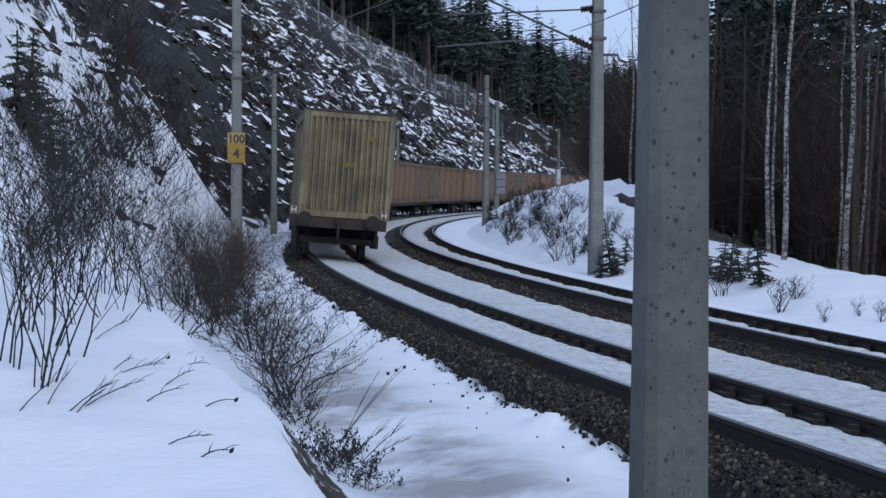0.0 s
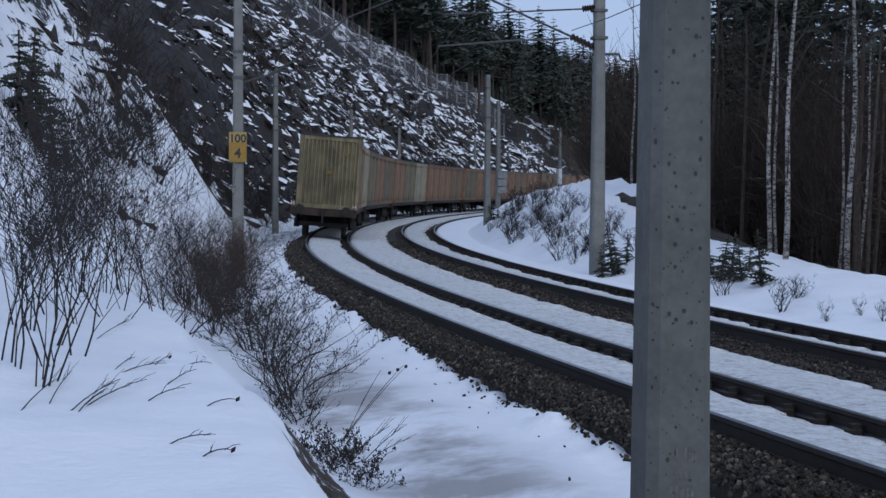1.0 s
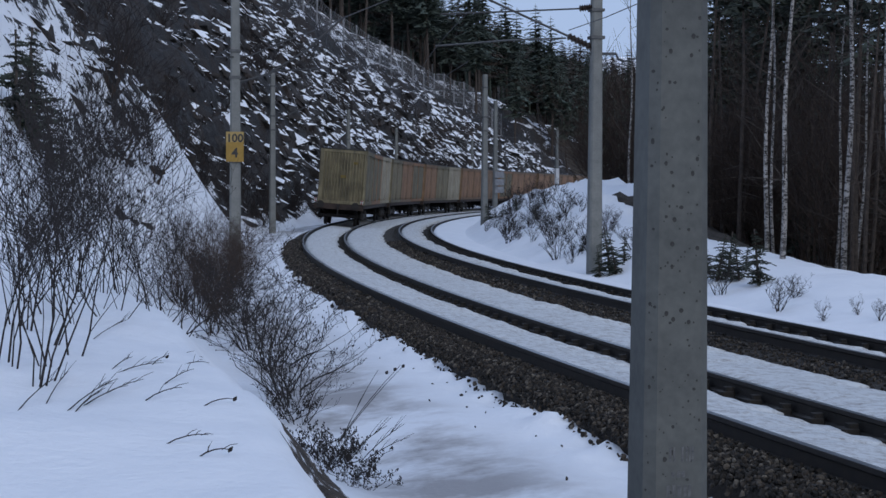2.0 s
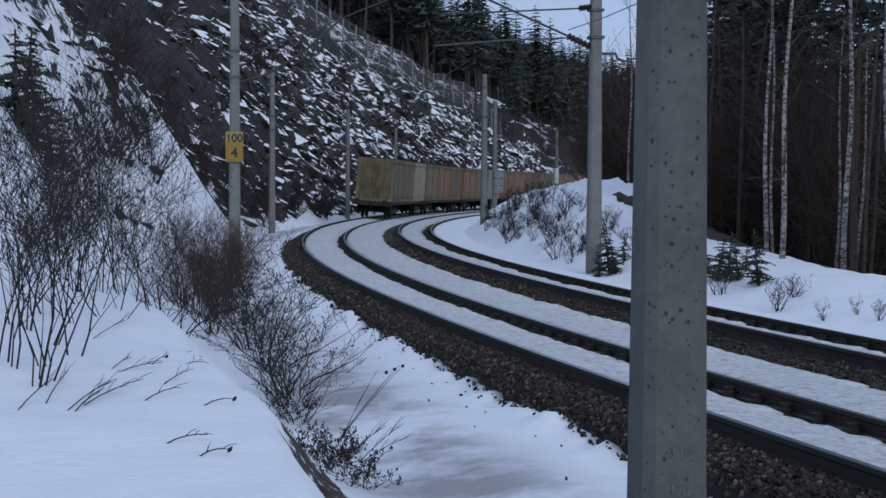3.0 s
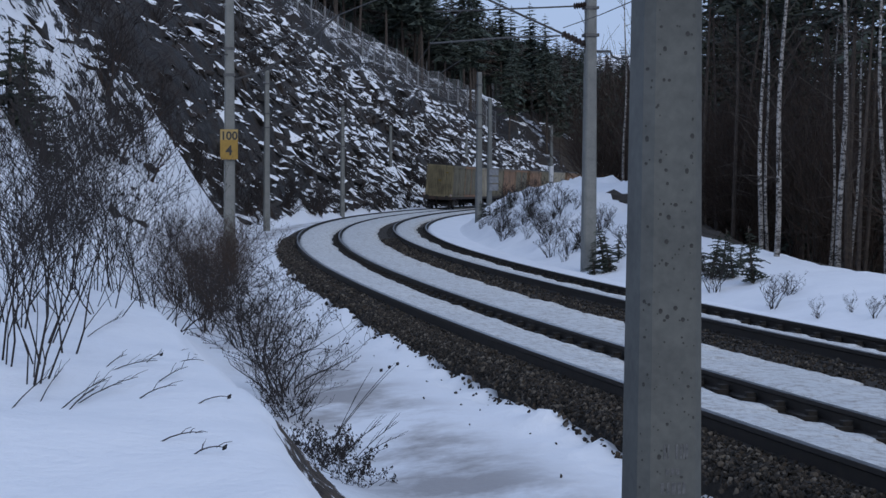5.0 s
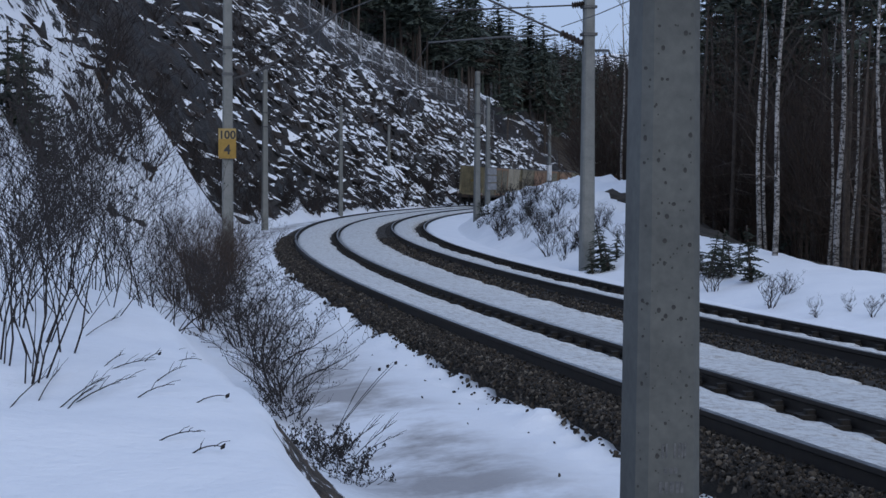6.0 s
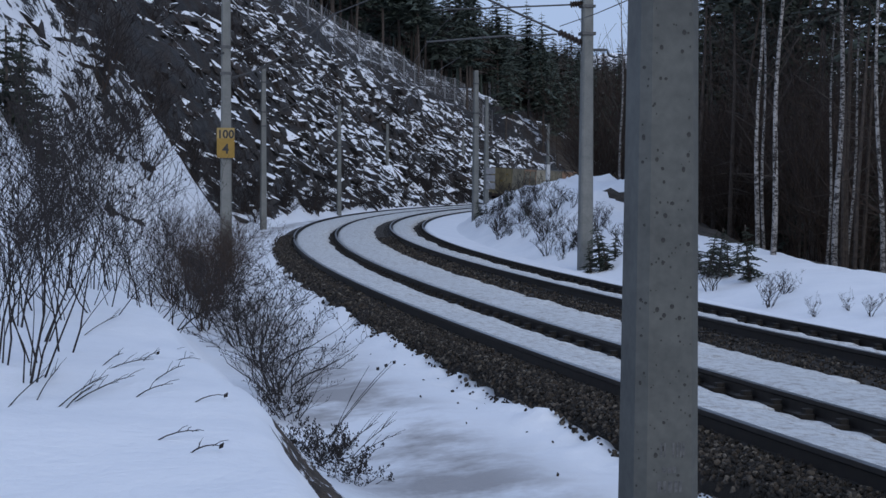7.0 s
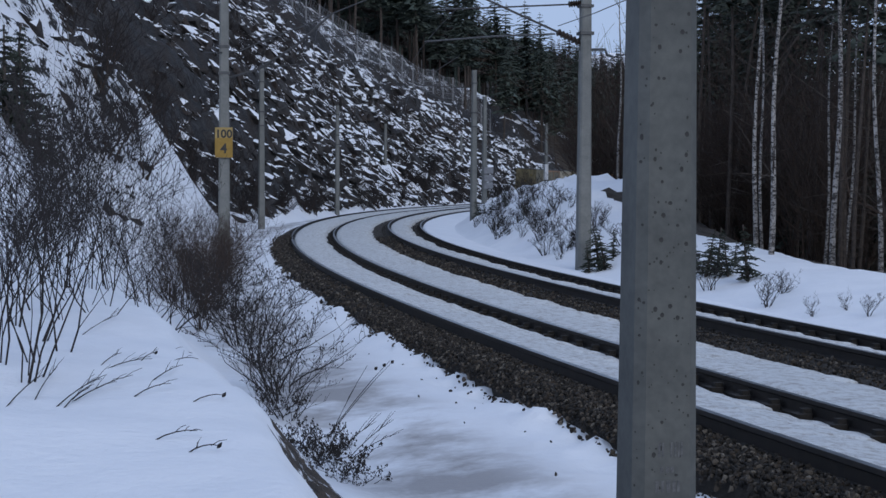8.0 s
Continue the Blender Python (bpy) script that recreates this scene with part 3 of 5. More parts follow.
def container_meshes():
    L, W, H = CL / 2, CW / 2, CH
    end = Geo()
    corrugated(end, (-L + 0.085, W - 0.14, 0), (-L + 0.085, -W + 0.14, 0), 0.16, H - 0.14, (-1, 0, 0), 0.15, 0.08)
    body = Geo()
    body.box((-L + 0.1, -W + 0.06, 0.05), (L - 0.05, W - 0.06, H - 0.16))
    sides = []
    for sgn in (1, -1):
        g = Geo()
        for i in range(2):
            x0 = -L + 0.15 + i * (CL - 0.3) / 2
            x1 = x0 + (CL - 0.3) / 2
            ya, yb = sorted((sgn * (W - 0.1), sgn * (W - 0.02)))
            g.box((x0 + 0.1, ya, 0.26), (x1 - 0.1, yb, H - 0.34), chamfer=0.03)
        sides.append(g)
    frame_ = Geo()
    for x in (-L, L - 0.16):
        for y in (-W, W - 0.16):
            frame_.box((x, y, 0), (x + 0.16, y + 0.16, H), chamfer=0.02)
    for y in (-W, W - 0.12):
        frame_.box((-L + 0.16, y, 0.0), (L - 0.16, y + 0.12, 0.18))
        frame_.box((-L + 0.16, y, H - 0.2), (L - 0.16, y + 0.12, H - 0.01))
    for x in (-L, L - 0.12):
        frame_.box((x, -W + 0.16, 0.0), (x + 0.12, W - 0.16, 0.16))
        frame_.box((x, -W + 0.16, H - 0.15), (x + 0.12, W - 0.16, H - 0.015))
    posts = []
    for i in range(2, 3):
        for sgn in (1, -1):
            x = -L + 0.15 + i * (CL - 0.3) / 4
            ya, yb = sorted((sgn * (W - 0.1), sgn * (W + 0.0)))
            posts.append(Geo().box((x - 0.06, ya, 0.18), (x + 0.06, yb, H - 0.2)))
    rim = Geo()
    rim.box((-L - 0.03, -W + 0.02, H + 0.001), (L + 0.01, W - 0.02, H + 0.05))
    rim.box((-L + 0.13, -W + 0.13, H - 0.16), (L - 0.13, W - 0.13, H + 0.001))
    plate = Geo().box((-L - 0.0, -0.16, H * 0.48), (-L + 0.016, 0.12, H * 0.48 + 0.14))
    plate2 = Geo().box((-L - 0.0, -0.72, H * 0.74), (-L + 0.016, -0.5, H * 0.74 + 0.12))
    return end, body, sides, frame_, posts, rim, plate, plate2


def container(paint, panel, dark=BLACK):
    end, body, sides, frame_, posts, rim, plate, plate2 = CONTAINER_GEO
    c = tagged(new("freight_container"), "", "container", "containers on the train")
    part("body", body.mesh("body", panel), c)
    part("end_wall", end.mesh("end_wall", paint), c)
    part("frame", frame_.mesh("frame", paint), c)
    for g in sides:
        part("side_panel", g.mesh("side_panel", panel), c)
    for g in posts:
        part("side_post", g.mesh("side_post", paint), c)
    part("cover", rim.mesh("cover", dark), c)
    return c, plate, plate2


CONTAINER_GEO = container_meshes()
WAGON_LEN = 19.4


def wagon_meshes():
    sole, parts = Geo(), {}
    half = WAGON_LEN / 2 - 0.62
    for y in (-1.2, 1.06):
        sole.box((-half, y, 0.9), (half, y + 0.14, DECK))
    for x in np.linspace(-half + 0.1, half - 0.1, 10):
        sole.box((x - 0.08, -1.05, 0.9), (x + 0.08, 1.05, 1.06))
    sole.box((-half - 0.02, -1.25, 0.82), (-half + 0.12, 1.25, DECK - 0.01))
    sole.box((half - 0.12, -1.25, 0.82), (half + 0.02, 1.25, DECK - 0.01))
    buffer = Geo().tube([(0, 0, 0), (-0.34, 0, 0)], 0.09, 10).tube([(-0.34, 0, 0), (-0.37, 0, 0)], [0.16, 0.185], 14)
    coupling = Geo().box((-0.3, -0.06, -0.1), (0, 0.06, 0.06)).tube([(-0.28, 0, 0), (-0.33, 0, -0.25), (-0.3, 0, -0.45)], 0.035, 6)
    side = Geo().box((-1.3, 0.98, 0.4), (1.3, 1.1, 0.62), chamfer=0.03)
    for x in (-0.9, 0.9):
        side.box((x - 0.2, 0.95, 0.32), (x + 0.2, 1.16, 0.66), chamfer=0.04)
        side.tube([(x - 0.22, 1.05, 0.58), (x - 0.22, 1.05, 0.8)], 0.07, 8).tube([(x + 0.22, 1.05, 0.58), (x + 0.22, 1.05, 0.8)], 0.07, 8)
    bolster = Geo().box((-0.2, -1.0, 0.5), (0.2, 1.0, 0.8), chamfer=0.04)
    wheel = Geo()
    for y in (-0.75, 0.75):
        o = 0.065 if y > 0 else -0.065
        wheel.tube([(0, y - o, 0.46), (0, y - o * 0.6, 0.46), (0, y - o * 0.5, 0.46), (0, y + o, 0.46)], [0.48, 0.48, 0.46, 0.46], 20)
    wheel.tube([(0, -1.0, 0.46), (0, 1.0, 0.46)], 0.08, 8)
    tank = Geo().tube([(-0.5, 0.5, 0.62), (0.5, 0.5, 0.62)], 0.17, 10)
    return sole, buffer, coupling, side, bolster, wheel, tank


def wagon():
    w = tagged(new("flat_wagon"), "brown-framed bogie flat wagon loaded with containers", "wagon", "wagons of the train")
    part("underframe", WAGON_MESH["sole"], w)
    half = WAGON_LEN / 2 - 0.62
    for end in (-1, 1):
        for y in (-0.87, 0.87):
            part("buffer", WAGON_MESH["buffer"], w, "", pose(end * half, y, 1.04, 0, 0, 0 if end < 0 else 180))
        part("coupling", WAGON_MESH["coupling"], w, "", pose(end * half, 0, 1.02, 0, 0, 0 if end < 0 else 180))
        b = part("bogie", WAGON_MESH["bolster"], w, "", pose(end * 6.6, 0, 0))
        part("bogie_frame", WAGON_MESH["side"], b)
        part("bogie_frame", WAGON_MESH["side"], b, "", pose(0, 0, 0, 0, 0, 180))
        for x in (-1.5, 1.5):
            part("brake_beam", WAGON_MESH["beam"], b, "", pose(x, 0, 0))
        for x in (-0.9, 0.9):
            part("wheelset", WAGON_MESH["wheel"], b, "", pose(x, 0, 0))
    part("brake_cylinder", WAGON_MESH["tank"], w)
    return w


WAGON_GEO = wagon_meshes()
WAGON_MESH = {k: g.mesh(k, m) for k, g, m in zip(("beam", "sole", "buffer", "coupling", "side", "bolster", "wheel", "tank"), (Geo().box((-0.1, -0.95, 0.4), (0.1, 0.95, 0.56), chamfer=0.03), *WAGON_GEO), (BOGIE, UNDER, BOGIE, BOGIE, BOGIE, BOGIE, BOGIE, BOGIE))}

PAINTS = {"tan": (LOAD_TAN, LOAD_TAN), "rust": (LOAD_BROWN, LOAD_RUST), "pale": (LOAD_PALE, LOAD_PALE), "brown": (LOAD_BROWN, LOAD_BROWN), "olive": (LOAD_TAN, LOAD_OLIVE), "mixed": (LOAD_RUST, LOAD_TAN)}
LABELS = {"tan": "tan steel freight container with corrugated end wall", "rust": "orange-brown framed freight container on a wagon", "pale": "pale grey-beige freight container on a wagon",
          "brown": "dull brown freight container on a wagon", "olive": "tan-framed olive freight container on a wagon", "mixed": "freight container with orange-brown ribs and tan panels"}
PROTO = {k: container(*v)[0] for k, v in PAINTS.items()}
for k in PROTO:
    PROTO[k]["label"] = LABELS[k]
ORDER = ["tan", "mixed", "pale", "olive", "rust", "mixed", "rust", "olive", "pale", "rust", "rust", "brown", "mixed", "rust", "tan", "rust", "brown", "rust", "pale", "mixed", "rust", "rust", "olive", "brown", "rust", "tan", "rust", "rust", "brown", "mixed", "rust", "pale", "rust", "brown", "rust", "rust"]
ORDER = ORDER[:10] + [{"pale": "brown", "tan": "rust", "olive": "brown"}.get(k, k) for k in ORDER[10:]]
TRAIN = []
for i in range(12):
    w = wagon()
    TRAIN.append((w, i * WAGON_LEN + WAGON_LEN / 2, 0.0))
    for k, kind in enumerate(ORDER[3 * i:3 * i + 3]):
        c = PROTO.pop(kind) if kind in PROTO else copy_thing(next(t[0] for t in TRAIN if t[0].get("label") == LABELS[kind]), pose(0, 0, 0))
        TRAIN.append((c, i * WAGON_LEN + 3.65 + k * 6.12, DECK + 0.003))
        if i == 0 and k == 0:
            for g in CONTAINER_GEO[6:]:
                part("marking_plate", g.mesh("marking_plate", PLATE), c, "small orange plate on the end wall")
    if i == 0:
        for y in (-1.16, 1.16):
            plate = Geo().box((-9.16, y - 0.07, 1.14), (-9.14, y + 0.07, 1.34))
            p = part("tail_plate", plate.mesh("tail_plate", WHITE), w, "red and white tail plate")
            for a, b in ((0, 1), (2, 1)):
                zc = 1.15 + 0.18 * (a == 2)
                tri = Geo().faces([(-9.164, y - 0.07, zc), (-9.164, y + 0.07, zc), (-9.164, y, 1.24)], [(0, 1, 2), (2, 1, 0)])
                part("tail_plate_mark", tri.mesh("tail_plate_mark", RED), p)

TAIL = [(0.0, 42.0), (0.5, 51.4), (1.0, 60.8), (1.5, 70.2), (2.0, 80.2), (2.5, 90.6), (3.0, 100.8), (3.5, 110.0), (4.0, 119.2), (4.5, 128.2), (5.0, 136.8), (5.5, 145.2), (6.0, 153.3), (6.5, 161.0), (7.0, 168.4), (7.5, 175.6), (8.0, 181.5)]


def on_track(s, lift):
    """Pose of a vehicle whose middle is at s on the near track, canted with the rails."""
    x, y, h = line(s, -0.65)
    tilt = math.asin(CANT / 1.5)
    up = Vector((math.sin(h) * math.sin(tilt), -math.cos(h) * math.sin(tilt), math.cos(tilt)))
    base = Vector((x, y, CANT / 2)) + up * lift
    return Matrix.Translation(base) @ pose(0, 0, 0, 0, 0, math.degrees(h)) @ pose(0, 0, 0, math.degrees(tilt))


# ---- mast fittings ----
def lettering(text, size, depth):
    """Raised characters in the built-in font, as a mesh."""
    cu = bpy.data.curves.new("lettering", "FONT")
    cu.body, cu.size, cu.extrude, cu.align_x = text, size, depth, "CENTER"
    cu.offset = 0.008
    tmp = new("lettering", cu)
    me = bpy.data.meshes.new_from_object(tmp.evaluated_get(bpy.context.evaluated_depsgraph_get()))
    bpy.data.objects.remove(tmp)
    bm = bmesh.new()
    bm.from_mesh(me)
    bmesh.ops.remove_doubles(bm, verts=bm.verts, dist=0.0005)
    bm.to_mesh(me)
    bm.free()
    me.materials.clear()
    me.materials.append(BLACK)
    return me


def distance_board():
    m = MASTS["sign"]
    x, y, z = m.matrix_basis.translation
    board = thing("distance_board", Geo().box((-0.235, -0.02, 0), (0.235, 0, 0.52), chamfer=0.008).mesh("distance_board", SIGN),
                  pose(x + 0.02, y - 0.2, 2.58, 0, 0, 3), "yellow railway distance board reading 100 over 4, on a mast", "sign")
    part("upper_band", Geo().box((-0.235, -0.02, 0.52), (0.235, 0, 0.8), chamfer=0.008).mesh("upper_band", SIGNTOP), board, "faded pale yellow upper band")
    for x, char in ((-0.15, "1"), (-0.005, "0"), (0.15, "0")):
        part("numeral", lettering(char, 0.3, 0.002), board, "black numeral " + char, pose(x, -0.023, 0.53, 90))
    part("numeral", lettering("4", 0.36, 0.002), board, "black numeral 4", pose(0, -0.023, 0.12, 90))
    for zz in (0.12, 0.66):
        part("clamp", Geo().box((-0.16, 0.001, zz), (0.16, 0.12, zz + 0.05)).mesh("clamp", STEEL), board)


distance_board()


def front_mast_details():
    m = MASTS["front"]
    rnd = random.Random(4)
    for i in range(190):
        z = rnd.uniform(0.1, 4.2) * rnd.uniform(0.5, 1)
        r = 0.18 - 0.075 * z / 9
        a = rnd.choice((0.003, 0.004, 0.005, 0.006, 0.0085, 0.011))
        b = a * rnd.uniform(0.8, 1.5)
        ring = [(a * math.cos(q) * rnd.uniform(0.8, 1.2), -0.0012, b * math.sin(q)) for q in np.linspace(0, 2 * math.pi, 9)[:-1]]
        g = Geo().faces(ring + [(x, 0.006, y) for x, _, y in ring], [tuple(range(8))] + [(j, (j + 1) % 8, 8 + (j + 1) % 8, 8 + j) for j in range(8)])
        if i % 6:
            where = pose(rnd.uniform(-0.66, 0.66) * r, -r, z)
        else:
            f = rnd.uniform(0.2, 0.8)
            where = pose(-r + 0.3 * r * f, -r + 0.3 * r * (1 - f), z, 0, 0, -45)
        part("pit", g.mesh("pit", PIT), m, "", where)
    # faded stencilled marks, not legible
    for z, tall, bars in ((0.98, 0.075, ((-0.045, 0.012), (-0.025, 0.01), (0.02, 0.012), (0.042, 0.01), (0.06, 0.01), (0.075, 0.01))), (0.9, 0.03, ((-0.03, 0.018), (0.0, 0.018), (0.025, 0.02))), (0.8, 0.06, ((-0.055, 0.02), (-0.025, 0.016), (0.005, 0.022), (0.035, 0.018), (0.06, 0.016)))):
        r = 0.18 - 0.075 * z / 9
        for off, wd in bars:
            g = Geo().box((off - wd / 2, -0.0016, 0), (off + wd / 2, 0.004, tall))
            part("stencil_mark", g.mesh("stencil_mark", STENCIL), m, "faded stencilled mark", pose(0, -r, z))


STENCIL = simple("faded_stencil_paint", (0.05, 0.052, 0.055), (0.13, 0.13, 0.13), 30.0, 0.9)
front_mast_details()


def bracket_arms():
    m = MASTS["right_a"]
    inv = m.matrix_basis.inverted()
    d = 42.0
    P = lambda u, v, dd=d: inv @ aloft(u, v, dd)
    part("top_tube", Geo().tube([P(79.7, 115.7), P(41.8, 113.9), P(-8.7, 111.8)], 0.022, 8).mesh("top_tube", WIRE), m)
    part("insulator", insulator_mesh(P(90.8, 117.2), P(78.9, 115.7), 0.1), m, "dark ribbed insulator")
    part("bracket_tube", Geo().tube([P(72.5, 98.1), P(43.6, 111.0), P(16.6, 123.3)], 0.03, 8).mesh("bracket_tube", WIRE), m)
    part("insulator", insulator_mesh(P(90.8, 89.4), P(71.7, 98.4), 0.11), m, "dark ribbed insulator")
    part("steady_tube", Geo().tube([P(70.7, 97.0), P(34.6, 95.5), P(-12.3, 91.6)], 0.024, 8).mesh("steady_tube", STEEL), m)
    part("clamp_band", Geo().box((-0.19, -0.19, 6.25), (0.19, 0.19, 6.33)).mesh("clamp_band", STEEL), m)
    part("clamp_band", Geo().box((-0.18, -0.18, 6.98), (0.18, 0.18, 7.05)).mesh("clamp_band", STEEL), m)
    part("side_bracket", Geo().tube([P(85.8, 87.2), P(102.4, 87.2), P(103.8, 84.0), P(107.4, 82.6)], 0.04, 6).mesh("side_bracket", STEEL), m)
    for key in ("sign", "left_b", "left_c", "right_b"):
        mm = MASTS[key]
        for z in (5.2, 5.9, 7.4):
            part("clamp_band", Geo().box((-0.15, -0.15, z), (0.15, 0.15, z + 0.07)).mesh("clamp_band", STEEL), mm)
    mm = MASTS["right_b"]
    part("bracket_tube", Geo().tube([(-0.1, 0, 5.9), (-1.6, 0.2, 6.6), (-3.0, 0.4, 7.2)], 0.035, 6).mesh("bracket_tube", WIRE), mm)
    part("top_tube", Geo().tube([(-0.1, 0, 7.2), (-3.0, 0.4, 7.3)], 0.03, 6).mesh("top_tube", WIRE), mm)
    mm = MASTS["sign"]
    part("bracket_tube", Geo().tube([(0.1, 0, 5.1), (0.9, 0.0, 5.35), (1.9, 0, 6.0), (2.9, 0, 6.9)], 0.035, 6).mesh("bracket_tube", WIRE), mm)
    part("steady_tube", Geo().tube([(1.0, 0, 5.42), (3.7, -0.3, 5.6)], 0.022, 6).mesh("steady_tube", WIRE), mm)
    mm = MASTS["left_b"]
    part("bracket_tube", Geo().tube([(0.1, 0, 5.7), (3.1, -0.5, 7.1)], 0.035, 6).mesh("bracket_tube", WIRE), mm)
    for z in (2.0, 2.5, 3.0):
        part("switch_box", Geo().box((-0.1, -0.25, z), (0.55, -0.12, z + 0.42), chamfer=0.02).mesh("switch_box", FENCE), MASTS["right_d"], "grey switch box")
    part("bracket_tube", Geo().tube([(0.1, 0, 5.6), (1.6, 0.2, 5.5), (2.8, 0.3, 3.9)], 0.04, 6).mesh("bracket_tube", WIRE), MASTS["right_c"])
    part("signal_box", Geo().box((-0.17, -0.18, 2.7), (0.17, 0.17, 4.2), chamfer=0.02).mesh("signal_box", WHITE_PAINT), MASTS["right_c"], "white box on the mast")


WHITE_PAINT = simple("weathered_white_paint", (0.5, 0.5, 0.5), (0.65, 0.65, 0.65), 5.0, 0.6)
bracket_arms()


def wire(points, r, label):
    return thing("overhead_wire", Geo().tube(points, r, 5).mesh("overhead_wire", WIRE), pose(0, 0, 0), label, "wire", "overhead line wires")


def sagging(a, b, sag, n=14):
    a, b = Vector(a), Vector(b)
    return [a.lerp(b, i / n) - Vector((0, 0, sag * 4 * (i / n) * (1 - i / n))) for i in range(n + 1)]


wire([aloft(72.5, 102.0, 42), aloft(95.9, 110.3, 36), aloft(119.3, 120.4, 31)], 0.012, "thin dark overhead wire running from the bracket")
wire([aloft(107.4, 82.6, 42), aloft(115.7, 84.4, 40), aloft(135.5, 85.8, 38)], 0.02, "dark cable held by a bracket on the mast")
wire(sagging(aloft(92.3, 70.3, 42.2), aloft(107.4, 81.8, 42), -0.02), 0.014, "short dark stay cable on the mast")
wire([aloft(-152.8, 84.0, 41), aloft(-139.1, 84.0, 42), aloft(-129.4, 85.1, 42.3), aloft(-113.2, 92.3, 43), aloft(-91.6, 100.2, 44), aloft(-66.3, 111.0, 46), aloft(-30.3, 125.5, 48)], 0.02, "dark cable looping from the mast over the track")
wire([aloft(-118.6, 90.8, 60), aloft(-80.7, 93.4, 61), aloft(-48.3, 96.6, 62)], 0.022, "thin overhead tube over the outer track")
for off, z in ((-0.75, 5.5), (-0.75, 6.9), (-4.5, 5.5), (-4.5, 6.9)):
    pts = []
    for s in np.arange(46, 230, 4.0):
        x, y, _ = line(s, off)
        pts.append((x, y, z + 0.25 * abs(math.sin((s - 46) * math.pi / 36)) * (-1 if z > 6 else 0)))
    wire(pts, 0.011, "thin overhead contact wire following the curve")


# ---- vegetation ----
def branch(g, rnd, base, direction, length, r, depth, twist=0.22, kids=4, sides=4, lift=0.12, thin=0.0021, top=True):
    pts, rad, p, d = [base], [r], Vector(base), Vector(direction).normalized()
    n = 5 if depth > 1 else 2 + depth
    for i in range(n):
        d = (d + Vector((rnd.gauss(0, twist), rnd.gauss(0, twist), rnd.gauss(0, twist * 0.6) + lift * 0.5))).normalized()
        p = p + d * (length / n)
        pts.append(p)
        rad.append(max(r * (1 - 0.75 * (i + 1) / n), thin * 0.7))
    (g[0] if top else g[1]).tube(pts, rad, sides if depth > 1 else 3, cap=False)
    if depth == 0 and len(g) > 2 and rnd.random() < g[2]:
        q, e = pts[-1], rnd.uniform(0.006, 0.014)
        g[1].faces([q + Vector((-e, 0, 0)), q + Vector((0, e, 0.3 * e)), q + Vector((e, 0, 0)), q + Vector((0, -e, -0.3 * e)), q + Vector((0, 0, 1.6 * e)), q - Vector((0, 0, e))],
                   [(0, 1, 4), (1, 2, 4), (2, 3, 4), (3, 0, 4), (1, 0, 5), (2, 1, 5), (3, 2, 5), (0, 3, 5)])
    if depth > 0:
        for k in range(kids):
            i = rnd.randint(1, n)
            side = Vector((rnd.gauss(0, 1), rnd.gauss(0, 1), rnd.uniform(0.1, 0.9))).normalized()
            nd = ((pts[i] - pts[i - 1]).normalized() * 0.8 + side * 0.95).normalized()
            branch(g, rnd, pts[i], nd, length * rnd.uniform(0.35, 0.62), max(rad[i] * 0.55, thin), depth - 1, twist, kids, sides, lift, thin, False)


def make_shrub(name, seed, height, stems, label, group, stem_mat=None, twig_mat=None, r=0.012, spread=0.35, kids=4, depth=3, twist=0.16, thin=0.0021, lift=0.12, buds=0.0):
    rnd = random.Random(seed)
    sh = tagged(new(name), label, "shrub", group)
    fine, wood = Geo(), Geo()
    for i in range(stems):
        a = rnd.uniform(0, 2 * math.pi)
        base = Vector((math.cos(a) * rnd.uniform(0, 0.18), math.sin(a) * rnd.uniform(0, 0.18), -0.08))
        d = Vector((math.cos(a) * spread * rnd.random(), math.sin(a) * spread * rnd.random(), 1))
        own = Geo() if stems <= 4 else wood
        branch((own, fine, buds), rnd, base, d, height * rnd.uniform(0.65, 1.0), r * rnd.uniform(0.7, 1.2), depth, twist, kids, 4, lift, thin)
        if stems <= 4:
            part("stem", own.mesh("stem", stem_mat or TWIG), sh)
    if stems > 4:
        tagged(part("branchwork", wood.mesh("branchwork", stem_mat or TWIG), sh), kind="stuff")
    tagged(part("twig_spray", fine.mesh("twig_spray", twig_mat or stem_mat or TWIG), sh), kind="stuff")
    return sh


def plant(protos, u, d, scale, rnd, sink=0.0, turn=None):
    ob = rnd.choice(protos)
    p = spot(u, d, sink)
    m = pose(p.x, p.y, p.z, rnd.gauss(0, 6), rnd.gauss(3, 6), rnd.uniform(0, 360) if turn is None else turn)
    c = copy_thing(ob, m)
    c.scale = (scale, scale, scale)
    return c


def drop(protos):
    for ob in protos:
        for o in (*ob.children_recursive, ob):
            bpy.data.objects.remove(o)


rnd = random.Random(11)
SAPLING = "leafless dark sapling growing out of the snow"
SAPLINGS = [make_shrub("sapling", i, 1.95, 2 + i % 2, SAPLING, "saplings on the snowy slope", spread=0.5, kids=4, r=0.0085, twist=0.17, thin=0.0028, lift=0.05, buds=0.3) for i in range(6)]
for u, d, sc in ((-277.2, 9.8, 0.95), (-252.0, 10.6, 0.95), (-288.0, 11, 1.0), (-266.4, 12.5, 1.0), (-219.5, 15.4, 1.0), (-239.4, 14.5, 1.0), (-261.0, 15, 1.0), (-205.1, 19, 1.2), (-196.1, 17.5, 0.95), (-228.6, 18, 1.1), (-248.4, 17, 1.1), (-275.4, 16, 1.0), (-283.0, 10.4, 0.85), (-262.0, 10.1, 0.9), (-244.0, 12.0, 0.9), (-270.0, 13.6, 1.05), (-232.0, 16.2, 0.95), (-212.0, 16.6, 0.8), (-281.0, 14.0, 0.9)):
    plant(SAPLINGS, u, d, sc, rnd)
